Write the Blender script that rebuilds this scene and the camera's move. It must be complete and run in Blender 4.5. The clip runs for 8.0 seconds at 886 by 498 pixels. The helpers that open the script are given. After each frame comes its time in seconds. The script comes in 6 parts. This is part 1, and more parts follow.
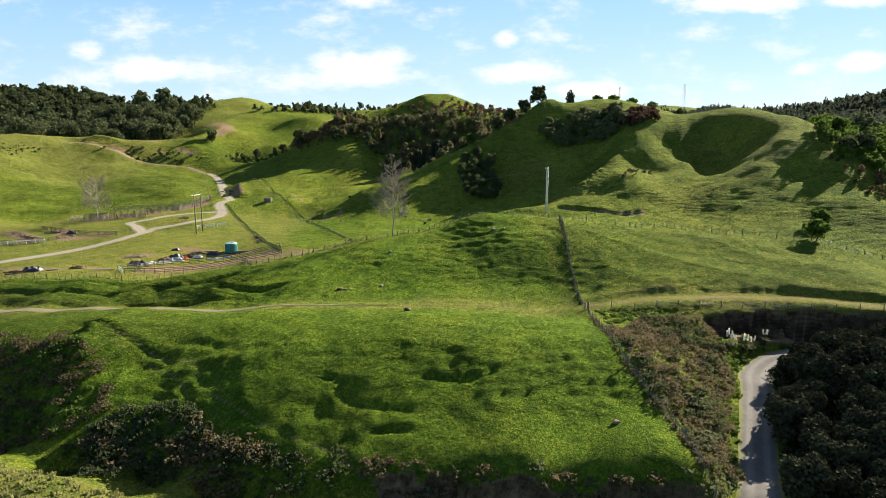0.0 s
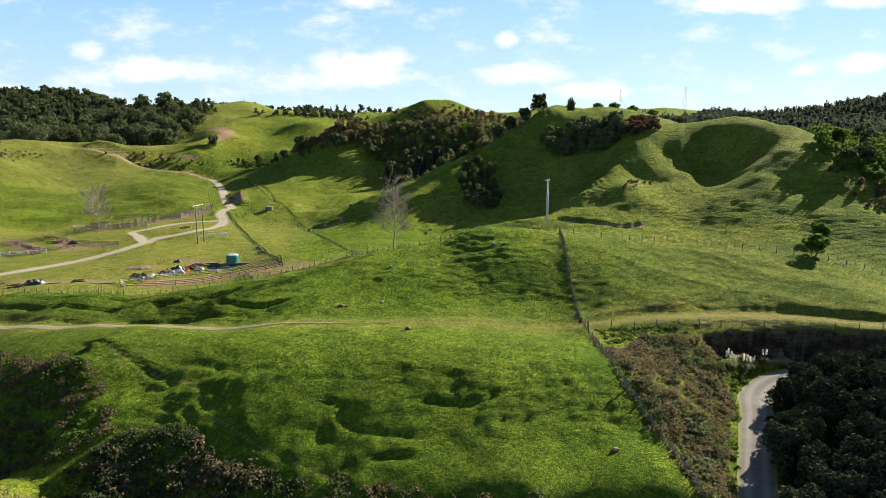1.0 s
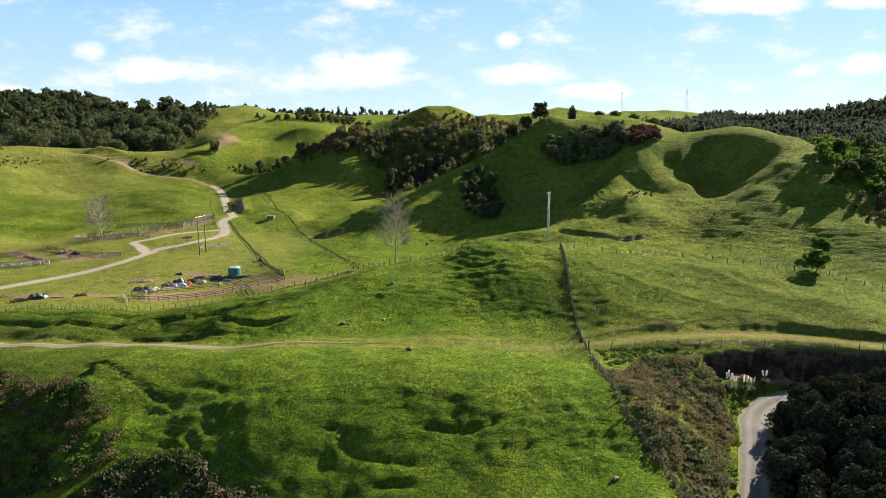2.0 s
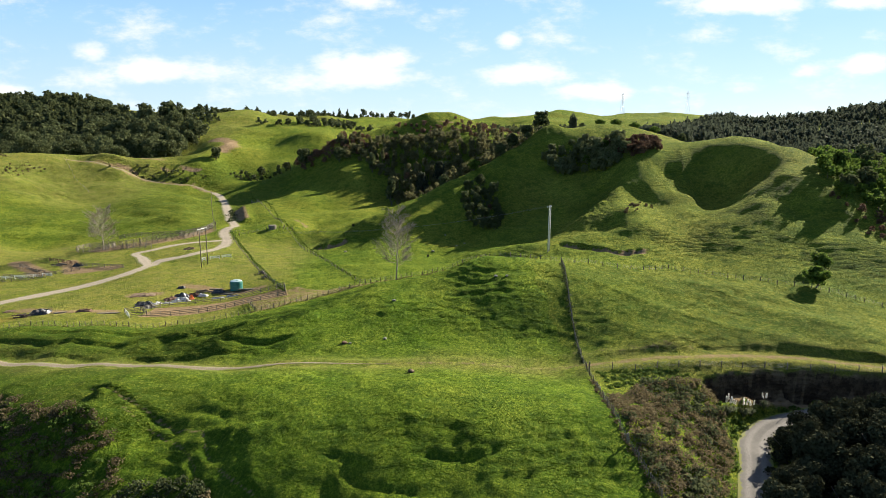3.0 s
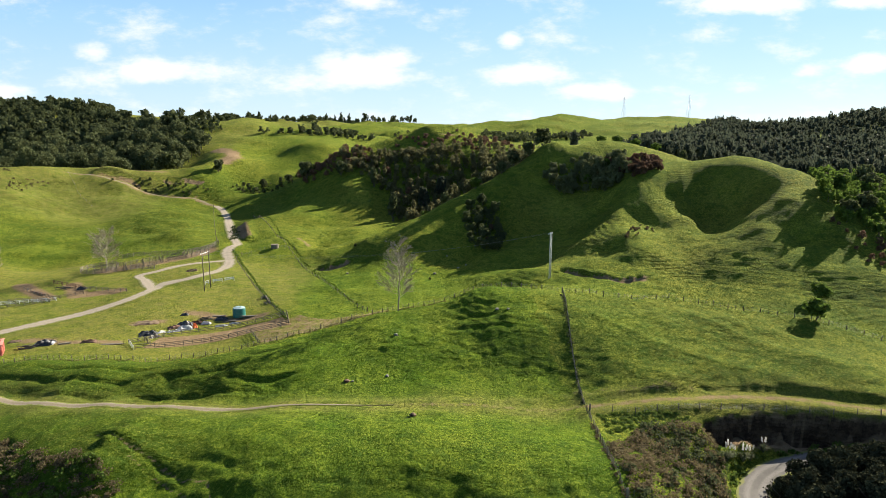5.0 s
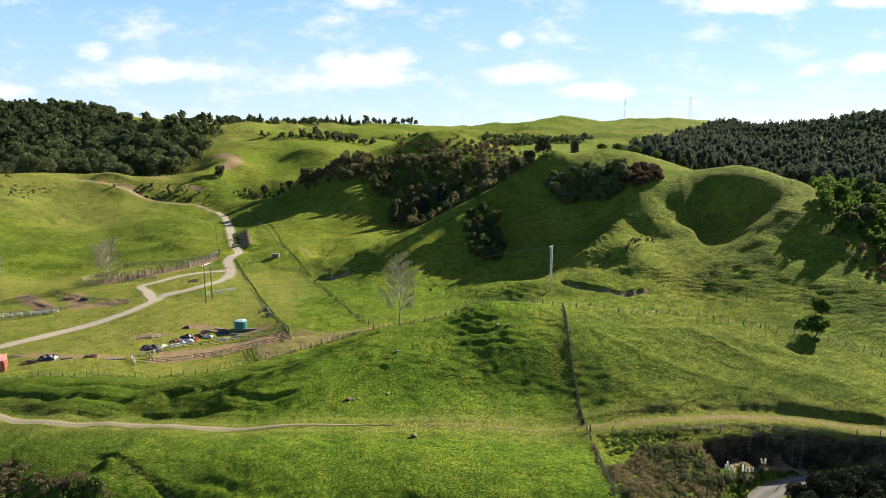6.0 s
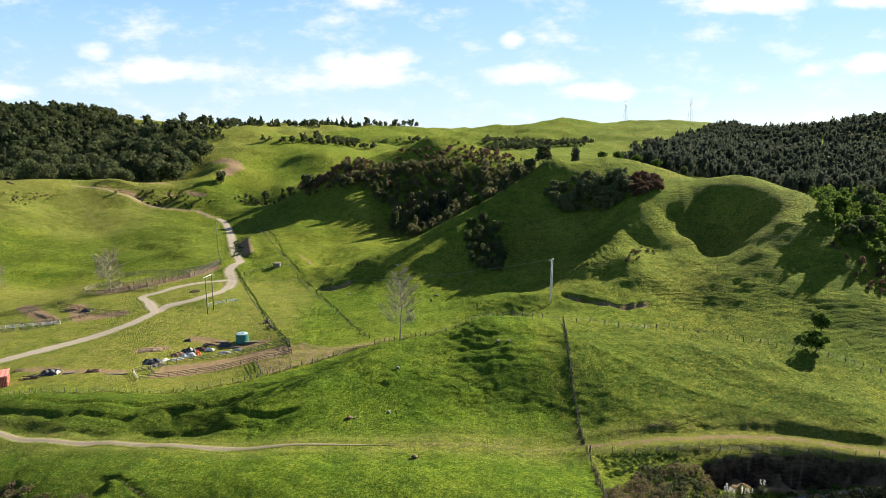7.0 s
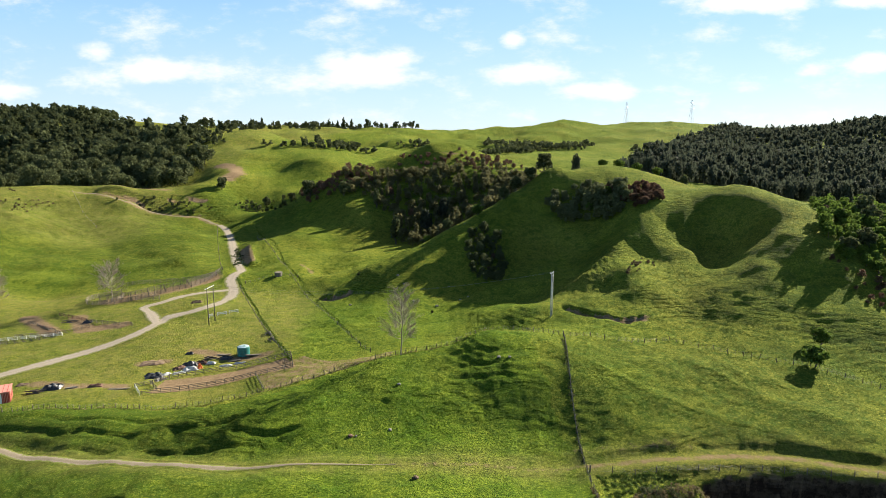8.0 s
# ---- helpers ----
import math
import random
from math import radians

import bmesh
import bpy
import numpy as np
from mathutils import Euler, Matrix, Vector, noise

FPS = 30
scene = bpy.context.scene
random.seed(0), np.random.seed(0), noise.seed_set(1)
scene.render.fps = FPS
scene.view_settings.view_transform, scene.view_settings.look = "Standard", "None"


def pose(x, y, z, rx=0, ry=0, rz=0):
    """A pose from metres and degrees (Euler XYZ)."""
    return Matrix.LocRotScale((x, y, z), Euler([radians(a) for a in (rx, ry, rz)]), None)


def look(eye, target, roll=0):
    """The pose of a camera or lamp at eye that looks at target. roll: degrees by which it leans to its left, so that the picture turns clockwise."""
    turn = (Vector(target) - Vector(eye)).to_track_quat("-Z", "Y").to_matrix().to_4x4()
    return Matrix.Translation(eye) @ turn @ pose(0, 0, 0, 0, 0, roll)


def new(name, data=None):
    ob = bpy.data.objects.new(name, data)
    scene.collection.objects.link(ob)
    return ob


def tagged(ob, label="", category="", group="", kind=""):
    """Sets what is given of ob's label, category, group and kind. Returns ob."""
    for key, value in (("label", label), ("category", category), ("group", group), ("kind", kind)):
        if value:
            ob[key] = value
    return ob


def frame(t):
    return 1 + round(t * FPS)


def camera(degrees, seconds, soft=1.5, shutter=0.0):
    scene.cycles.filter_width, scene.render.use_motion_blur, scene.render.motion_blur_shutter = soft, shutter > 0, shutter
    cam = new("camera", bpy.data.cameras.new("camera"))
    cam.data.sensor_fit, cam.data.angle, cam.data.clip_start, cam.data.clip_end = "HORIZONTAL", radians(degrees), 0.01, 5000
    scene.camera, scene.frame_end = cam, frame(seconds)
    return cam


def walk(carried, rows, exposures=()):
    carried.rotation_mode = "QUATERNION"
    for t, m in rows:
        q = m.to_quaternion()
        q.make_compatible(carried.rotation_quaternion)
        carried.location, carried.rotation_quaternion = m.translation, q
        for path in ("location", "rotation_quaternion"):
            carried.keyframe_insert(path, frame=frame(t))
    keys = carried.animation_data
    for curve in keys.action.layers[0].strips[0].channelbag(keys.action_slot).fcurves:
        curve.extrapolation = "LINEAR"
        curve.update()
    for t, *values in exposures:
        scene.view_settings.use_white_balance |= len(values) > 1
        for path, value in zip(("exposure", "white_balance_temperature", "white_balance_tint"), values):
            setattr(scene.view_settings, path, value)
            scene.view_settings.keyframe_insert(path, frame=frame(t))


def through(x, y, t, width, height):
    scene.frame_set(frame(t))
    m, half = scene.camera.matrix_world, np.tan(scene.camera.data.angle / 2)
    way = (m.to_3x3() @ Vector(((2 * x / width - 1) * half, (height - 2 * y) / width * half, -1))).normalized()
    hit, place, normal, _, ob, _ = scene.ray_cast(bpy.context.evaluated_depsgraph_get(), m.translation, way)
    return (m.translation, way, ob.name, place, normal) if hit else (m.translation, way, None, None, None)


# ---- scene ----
cam = camera(71.2, 8.0, soft=0.8)
METRES, EYE, TILT, LEAN, TURN = 30.0, 30.0, -10.0, 0.0, 0.0
ROWS = [
    (0.0, 0.0, 0.0, 0.0, 0.0, 0.0, -0.0),
    (0.5, -0.0002, -0.0075, 0.0521, 0.03, 0.01, -0.04),
    (1.0, -0.0004, -0.0152, 0.1068, 0.06, 0.05, -0.08),
    (1.5, -0.0011, -0.0225, 0.1626, 0.11, 0.08, -0.11),
    (3.0, -0.0045, -0.0488, 0.3505, 0.24, 0.11, -0.16),
    (3.5, -0.006, -0.0564, 0.4152, 0.27, 0.1, -0.14),
    (4.0, -0.0072, -0.0647, 0.48, 0.31, 0.08, -0.14),
    (4.5, -0.0067, -0.0732, 0.5441, 0.34, 0.1, -0.14),
    (5.0, -0.0063, -0.0813, 0.6078, 0.38, 0.11, -0.16),
    (6.5, -0.0071, -0.107, 0.7989, 0.49, 0.08, -0.17),
    (7.0, -0.0074, -0.1167, 0.8621, 0.52, 0.09, -0.19),
    (7.5, -0.0075, -0.1262, 0.9258, 0.57, 0.08, -0.19),
    (8.0, -0.0076, -0.1356, 0.9906, 0.59, 0.08, -0.2),
]
walk(cam, [(t, pose(0, 0, EYE, TILT, LEAN, TURN) @ pose(METRES * x, METRES * y, METRES * z, 90 + pitch, roll, yaw)) for t, x, y, z, yaw, pitch, roll in ROWS], exposures=((0.0, 1.51),))

SUN_AZ, SUN_EL = 48.0, 26.0  # degrees from +y towards +x, degrees up

# ---- world and sun ----
TO_SUN = Vector((math.sin(radians(SUN_AZ)) * math.cos(radians(SUN_EL)), math.cos(radians(SUN_AZ)) * math.cos(radians(SUN_EL)), math.sin(radians(SUN_EL))))
sun = new("sun", bpy.data.lights.new("sun", "SUN"))
sun.data.energy, sun.data.angle, sun.data.color = 5.0, radians(0.53), (1.0, 0.91, 0.74)
sun.matrix_world = look(TO_SUN * 500, (0, 0, 0))


class Nodes:
    """Short hand for building a node tree."""

    def __init__(self, tree):
        self.tree = tree
        tree.nodes.clear()

    def add(self, kind, **inputs):
        node = self.tree.nodes.new(kind)
        for key, value in inputs.items():
            socket = node.inputs[int(key[1:])] if key[0] == "i" and key[1:].isdigit() else node.inputs[key.replace("_", " ")]
            if isinstance(value, bpy.types.NodeSocket):
                self.tree.links.new(value, socket)
            else:
                socket.default_value = value
        return node

    def math(self, op, a, b=0.0, c=None, clamp=False):
        node = self.add("ShaderNodeMath", i0=a, i1=b)
        node.operation, node.use_clamp = op, clamp
        if c is not None:
            self.put(node.inputs[2], c)
        return node.outputs[0]

    def put(self, socket, value):
        if isinstance(value, bpy.types.NodeSocket):
            self.tree.links.new(value, socket)
        else:
            socket.default_value = value

    def vec(self, op, a, b=(0, 0, 0)):
        node = self.add("ShaderNodeVectorMath", i0=a, i1=b)
        node.operation = op
        return node

    def noise(self, vector, scale, detail=3.0, rough=0.55, distortion=0.0):
        return self.add("ShaderNodeTexNoise", Vector=vector, Scale=scale, Detail=detail, Roughness=rough, Distortion=distortion).outputs["Fac"]

    def ramp(self, fac, *stops):
        node = self.add("ShaderNodeValToRGB", Fac=fac)
        while len(node.color_ramp.elements) < len(stops):
            node.color_ramp.elements.new(0.5)
        for el, (at, col) in zip(node.color_ramp.elements, stops):
            el.position = at
            el.color = (col, col, col, 1) if isinstance(col, (int, float)) else (*col, 1)
        return node.outputs["Color"]

    def mix(self, fac, a, b, kind="MIX"):
        node = self.tree.nodes.new("ShaderNodeMix")
        node.data_type, node.blend_type = "RGBA", kind
        for index, value in ((0, fac), (6, a), (7, b)):
            if isinstance(value, (tuple, list)) and len(value) == 3:
                value = (*value, 1)
            self.put(node.inputs[index], value)
        return node.outputs[2]


world = bpy.data.worlds.new("sky")
scene.world = world
world.use_nodes = True
N = Nodes(world.node_tree)
sky = N.add("ShaderNodeTexSky")
sky.sky_type, sky.sun_disc = "NISHITA", False
sky.sun_elevation, sky.sun_rotation = radians(SUN_EL), radians(SUN_AZ)
sky.altitude, sky.air_density, sky.dust_density, sky.ozone_density = 100, 1.0, 0.25, 2.0
way = N.add("ShaderNodeTexCoord").outputs["Generated"]
xyz = N.add("ShaderNodeSeparateXYZ", Vector=way)
side = N.math("DIVIDE", xyz.outputs[0], N.math("MAXIMUM", xyz.outputs[1], 0.05))
rise = N.math("DIVIDE", xyz.outputs[2], N.math("MAXIMUM", xyz.outputs[1], 0.05))
flat = N.add("ShaderNodeCombineXYZ", X=side, Y=N.math("MULTIPLY", rise, 2.2)).outputs[0]
puff = N.noise(flat, 9.0, 6.0, 0.62)
veil = N.noise(flat, 3.0, 4.0, 0.6)
# fair-weather cumulus: middle (side, rise), half width, half height, strength
CLOUDS = [(-0.454, 0.107, 0.15, 0.022, 0.75), (-0.556, 0.134, 0.035, 0.018, 0.6), (-0.136, 0.103, 0.11, 0.026, 0.9), (-0.185, 0.114, 0.04, 0.02, 0.7), (-0.083, 0.122, 0.04, 0.018, 0.7),
          (0.116, 0.100, 0.085, 0.018, 0.85), (0.095, 0.153, 0.022, 0.013, 0.9), (-0.127, 0.211, 0.045, 0.012, 0.9), (0.469, 0.208, 0.09, 0.016, 1.0), (0.657, 0.121, 0.045, 0.016, 0.8),
          (0.565, 0.109, 0.03, 0.011, 0.6), (0.245, 0.077, 0.13, 0.014, 0.5), (0.629, 0.209, 0.06, 0.012, 0.7), (-0.7, 0.075, 0.06, 0.012, 0.6)]
cover = 0.0
for at_side, at_rise, wide, high, much in CLOUDS:
    dx = N.math("DIVIDE", N.math("SUBTRACT", side, at_side), wide * 1.15)
    dy = N.math("DIVIDE", N.math("SUBTRACT", rise, at_rise), high * 1.25)
    near = N.math("SUBTRACT", 1.0, N.math("SQRT", N.math("ADD", N.math("MULTIPLY", dx, dx), N.math("MULTIPLY", dy, dy))), clamp=False)
    cover = N.math("MAXIMUM", cover, N.math("MULTIPLY", near, much))
body = N.math("MULTIPLY_ADD", N.math("SUBTRACT", puff, 0.5), 2.0, cover)
cloud = N.add("ShaderNodeMapRange", Value=body, i1=-0.05, i2=0.6, i3=0.0, i4=0.95)
cloud.interpolation_type = "SMOOTHSTEP"
cloud = cloud.outputs[0]
low = N.add("ShaderNodeMapRange", Value=rise, i1=0.02, i2=0.24, i3=1.0, i4=0.0).outputs[0]
veiled = N.math("ADD", low, N.math("MULTIPLY", N.math("SUBTRACT", veil, 0.5), 0.3), clamp=True)
ahead = N.math("GREATER_THAN", xyz.outputs[1], 0.05)
up = N.math("GREATER_THAN", xyz.outputs[2], 0.0)
# thin high haze: blue overhead, milky towards the horizon
clear = N.mix(veiled, (2.75, 5.2, 7.9), (5.2, 6.65, 7.7))
lofty = N.add("ShaderNodeMapRange", Value=xyz.outputs[2], i1=0.16, i2=0.42, i3=0.8, i4=0.0).outputs[0]
colour = N.mix(N.math("MULTIPLY", up, lofty), sky.outputs[0], clear)
shade = N.mix(N.add("ShaderNodeMapRange", Value=body, i1=0.3, i2=1.3, i3=0.0, i4=0.5).outputs[0], (7.9, 7.9, 7.9), (6.5, 6.85, 7.3))
colour = N.mix(N.math("MULTIPLY", N.math("MULTIPLY", cloud, ahead), up), colour, shade)
back = N.add("ShaderNodeBackground", Color=colour, Strength=0.05)
N.add("ShaderNodeOutputWorld", Surface=back.outputs[0])

# ---- land ----
LINES = []


def landform(name, *points):
    """One line of the land (a crest, a foot, a terrace edge), as points of its run and height."""
    LINES.extend(points)


landform("valley_before", (-120, 30, -22), (-60, 25, -22), (0, 20, -20), (60, 20, -18), (130, 30, -16))
landform("behind", (-300, -150, -10), (0, -200, -10), (300, -150, -5), (-300, 60, -15), (300, 70, 0))
landform("near_bank", (-52, 67, -6.6), (-46, 64, -6.4), (-40, 61, -5.6), (-33, 57, -5), (-26, 53, -4.4), (-58, 62, -6), (-46, 57, -5.6), (-34, 51, -4.6), (-66, 68, -6.6))
landform("gully", (-95, 86, -11), (-76, 80, -13), (-60, 76, -12), (-46, 68.5, -11.5), (-36, 63.5, -12.5), (-24, 58.5, -13), (0, 50, -14), (20, 48, -13))
landform("slope_foot", (-92, 94, -6), (-72, 84, -5.5), (-45, 70, -8))
landform("cliff_foot", (-14, 56, -11.5), (4, 56, -11), (12, 56, -11.5), (20, 55, -11.5), (28, 54, -10))
landform("slope_toe", (-29, 64, -7.7), (-21, 62, -7.2), (-14, 62, -6.5), (-9, 62, -5.8), (-3, 62, -5.7), (3, 62, -5.1), (10, 60, -4.5), (18, 59, -4.2), (26, 58, -4.2))
landform("slope_low", (-18, 69, -4), (-4, 68, -3.3), (8, 67, -3.3), (20, 67, -2.7), (28, 66, -3.2))
landform("slope_mid", (-85, 100, -3), (-52, 81, -2.9), (-42, 80, -3.4), (-32, 79, -2.2), (-22, 77, -1.1), (-11, 77, 0.2), (0, 76, 0.3), (8, 76, 0.3), (18, 77, 0.3), (26, 75, -0.2))
landform("terrace_lip", (-88, 108, -3), (-72, 98, -0.8), (-57, 92, 1.3), (-45, 92, 1.2), (-33, 93, 1.7), (-22, 92, 2.1), (-12, 88, 2.9), (0, 85, 3.1), (9, 84, 2.7), (19, 86, 2), (27, 85, 1.5))
landform("terrace", (-60, 100, 1.1), (-44, 101, 1.6), (-30, 101, 1.9), (-10, 98, 2.2), (1, 99, 1.9), (12, 100, 0.7), (23, 97, 0.9))
landform("lower_track", (-90, 116, -1.7), (-77, 112, -1.1), (-64, 110, -0.1), (-52, 108, 0.2), (-30, 107, 1.5), (-10, 108, 0.9), (8, 108, 1.1), (21, 107, 0.5), (32, 106, 1.4), (42, 107, 2), (53, 109, 2), (64, 108, 1.7), (72, 106, 1.2), (80, 105, 0.8), (100, 108, 0))
landform("bank_crest", (-110, 130, -0.8), (-95, 128, 0.2), (-84, 126, 1), (-73, 124, 1.6), (-55, 124, 2.4), (-48, 126, 2.8), (-39, 130, 3.6))
landform("bank_foot", (-100, 121, -2.4), (-85, 118, -2.3), (-70, 115.5, -2.1), (-60, 114.5, -2), (-50, 114, -1.8), (-40, 113.5, -1.2), (-30, 113, -0.5))
landform("yard_edge", (-115, 140, -2.3), (-100, 137, -1.5), (-83, 133, -0.6), (-65, 135, -1.2), (-52, 137, 0))
landform("knoll_foot", (-20, 114, 0.9), (-5, 114, 1.3), (9, 114, 1.6), (22, 114, 1.7))
landform("knoll_mid", (-36, 135, 3), (-22, 128, 3.3), (-8, 128, 4.1), (8, 128, 5), (21, 128, 6))
landform("knoll_shoulder", (-30, 143, 3.9), (-18, 143, 5.5), (-5, 141, 6.9), (8, 141, 8.7), (20, 139, 9.2))
landform("knoll_crest", (-44, 141, 1.4), (-34, 146, 3.2), (-24, 150, 5), (-13, 152, 6.7), (1, 153, 8.8), (10, 155, 12), (19, 154, 11.7), (30, 156, 9.5))
landform("knoll_back", (-30, 160, 1.5), (-20, 163, 2.6), (-8, 166, 3.2), (4, 170, 3.6), (14, 172, 4.8), (24, 170, 7))
landform("side_ridge", (33, 143, 9.2), (44, 135, 7.5), (53, 127, 5.9), (60, 121, 4.4))
landform("side_slope", (32, 118, 4.4), (40, 115, 4.4), (48, 116, 4.2), (62, 116, 2.8), (76, 116, 3.3), (90, 120, 2.4))
landform("side_mid", (46, 150, 7.7), (62, 146, 6.9), (75, 140, 6.3), (82, 128, 4.3), (100, 140, 3.2))
landform("scrub_rib", (26, 94, 0.6), (36, 95, 0), (45, 100, -0.6), (28, 85, 1), (34, 85, -0.6), (40, 89, -2.2), (28, 76, -0.6), (33, 76, -1.8), (37, 79, -4), (31, 66, -4), (34, 68, -6.5), (33, 57, -7))
landform("road_line", (25, 40, -10), (31, 52, -9), (36, 63, -8), (40, 73, -7.2), (44, 82, -6.5), (48, 89, -6), (51, 94, -5.6), (57, 97, -5.4), (66, 98, -5.2), (80, 97, -5))
landform("road_cut_top", (50, 104, 1.2), (56, 104, 1.4), (64, 104, 1.1), (72, 102, 0.8), (80, 102, 0.4))
landform("road_right", (40, 55, -7), (46, 66, -5), (52, 77, -4), (58, 86, -3.6), (72, 90, -3), (90, 92, -2), (60, 60, -3), (85, 70, 0), (120, 90, 4))
landform("yard_south", (-120, 150, -2.4), (-104, 148, -1.6), (-90, 148, -1.3), (-77, 150, -1.2), (-62, 150, -1.7), (-50, 153, -0.1))
landform("yard", (-135, 172, -2.3), (-118, 170, -2), (-100, 172, -0.7), (-82, 170, 0.2), (-66, 168, -0.9), (-50, 166, 0), (-38, 165, 1.7))
landform("yard_mid", (-150, 195, -1.1), (-125, 192, -0.9), (-105, 196, 0.1), (-88, 200, 0.9), (-72, 196, 0.6), (-56, 190, 0.8), (-40, 186, 0.9), (-24, 180, 2.4), (-8, 186, 2.5), (4, 196, 3.1))
landform("yard_north", (-165, 225, 0), (-140, 222, 0.8), (-118, 222, 2), (-98, 228, 3), (-82, 232, 3), (-66, 232, 1.9), (-50, 232, 1.7), (-30, 222, 3.9), (-10, 222, 5.4), (6, 216, 5.1), (22, 214, 7.5))
landform("paddock", (-175, 255, 4.4), (-150, 255, 2.8), (-125, 252, 3.5), (-100, 256, 4.4), (-84, 258, 5.5), (-66, 256, 6.9))
landform("road_climb", (-90, 258, 5), (-97, 280, 5.4), (-104, 297, 5.9), (-113, 318, 6.8), (-120, 335, 7.6), (-137, 365, 10.6))
landform("cut_bank", (-88, 272, 6.8), (-92, 284, 8.2), (-95, 295, 8.8), (-99, 306, 9.2))
landform("green_slope", (-215, 315, 18), (-200, 318, 10), (-180, 300, 8), (-156, 309, 9), (-132, 318, 11), (-150, 280, 6), (-185, 275, 8))
landform("paddock_top", (-198, 350, 17), (-180, 360, 16), (-163, 371, 16))
landform("left_brow", (-300, 350, 34), (-262, 352, 33), (-240, 357, 33), (-225, 360, 30), (-207, 365, 27), (-189, 379, 27), (-170, 392, 27), (-152, 405, 29))
landform("left_rise", (-330, 280, 22), (-270, 290, 24), (-300, 230, 12), (-240, 245, 10), (-230, 200, 2), (-320, 160, -2), (-200, 160, -3), (-160, 130, -5), (-160, 90, -8), (-250, 100, -10))
landform("forest_left", (-340, 400, 22), (-290, 420, 24), (-240, 420, 23), (-200, 420, 25), (-175, 430, 30), (-360, 520, 30), (-290, 520, 36), (-230, 500, 38), (-190, 490, 42))
landform("quarry_ridge", (-160, 432, 36), (-157, 445, 39), (-157, 505, 48), (-135, 515, 50), (-118, 513, 50), (-110, 484, 46), (-104, 461, 41))
landform("valley_bush", (-118, 376, 17), (-110, 410, 25), (-110, 432, 29), (-85, 400, 28), (-85, 298, 10), (-63, 300, 11), (-64, 336, 20))
landform("spur_toe", (-62, 256, 7.1), (-50, 246, 5.9), (-47, 229, 2.5), (-38, 232, 6), (-33, 238, 9.6))
landform("spur_crest", (-35, 240, 7), (-24, 247, 12), (-13, 252, 16.8), (1, 260, 23), (13, 267, 26), (23, 275, 31), (34, 283, 38), (49, 290, 49), (76, 288, 47))
landform("main_crest", (90, 281, 44), (100, 274, 41), (118, 260, 39), (136, 249, 37.2), (141, 238, 34.2))
landform("spur_face", (-7, 225, 6.5), (8, 226, 9.1), (22, 218, 8.4), (-7, 237, 11.7), (10, 246, 17), (22, 256, 23.5), (32, 262, 28), (44, 268, 33))
landform("hollow", (22, 228, 8.5), (32, 238, 14), (42, 248, 22.5), (54, 256, 29), (28, 205, 6.5), (38, 220, 11.5), (50, 236, 19.5))
landform("rib", (52, 197, 17.3), (60, 208, 19.9), (68, 228, 28.6), (74, 218, 23.2), (82, 240, 34.8), (86, 242, 35.8), (90, 256, 39))
landform("rib_crest", (45, 204, 15.6), (58.5, 218, 22.8), (71, 232, 31.5), (77.5, 239.5, 36))
landform("rib_shade", (47, 216, 14.5), (54, 223, 18.5), (61, 231, 24), (36, 210, 10))
landform("rib_foot", (45, 184, 12.8), (60, 181, 12.5), (76, 181, 13.9), (86, 184, 16.8), (40, 175, 10.3))
landform("dark_hollow", (89, 208, 17.4), (94, 216, 19.8), (99, 223, 23.5), (102.5, 228, 29))
landform("right_rib", (94, 194, 20.5), (102, 182, 18.8), (110, 191, 24.1), (110, 203, 29), (112, 222, 34.5), (128, 230, 38))
landform("right_rib_crest", (116, 214, 32), (108, 209, 28.3), (98, 204, 23.6), (89, 198, 19.5), (81, 194, 16.5))
landform("right_slope", (85, 165, 11), (106, 168, 14.5), (111, 160, 10.3), (130, 170, 12), (140, 190, 20), (150, 210, 26), (165, 230, 30), (170, 190, 18), (160, 150, 10), (140, 130, 6))
landform("right_far_side", (200, 250, 30), (240, 300, 30), (220, 180, 14), (300, 250, 20), (200, 120, 6), (350, 350, 35))
landform("behind_main", (60, 330, 38), (90, 330, 36), (130, 310, 32), (170, 300, 30), (30, 318, 33), (110, 380, 38), (160, 370, 34))
landform("bush_gully", (-20, 310, 10.2), (-20, 298, 10.5), (-22, 266, 10), (-8, 286, 13), (4, 296, 17.5), (16, 303, 23), (-35, 275, 9), (-40, 304, 10.6), (30, 312, 30))
landform("bush_hill_foot", (-46, 350, 29), (-23, 331, 21), (-4, 345, 29), (16, 345, 34), (-80, 360, 22))
landform("bush_hill_crest", (-69, 385, 38), (-55, 388, 43), (-38, 394, 48), (-20, 400, 54), (-10, 402, 58), (1, 402, 56), (19, 395, 50), (35, 380, 46))
landform("bush_hill_back", (-60, 450, 30), (-10, 460, 35), (40, 450, 36), (-40, 520, 38), (30, 540, 42))
landform("second_ridge", (-236, 560, 53), (-216, 590, 64), (-198, 620, 71), (-178, 625, 67), (-154, 620, 59), (-121, 620, 61), (-98, 615, 53), (-76, 620, 53))
landform("second_back", (-250, 720, 45), (-120, 720, 40), (0, 700, 42), (80, 640, 48), (150, 520, 40), (200, 640, 40))
landform("wood_right", (131, 480, 35), (176, 430, 28), (196, 380, 24), (247, 400, 19), (203, 640, 40), (270, 600, 41), (409, 700, 40))
landform("mid_hills", (-71, 820, 62), (-39, 850, 62), (3, 880, 62), (41, 850, 60), (205, 900, 50), (240, 800, 49), (343, 1000, 64), (-150, 850, 60), (-196, 850, 64))
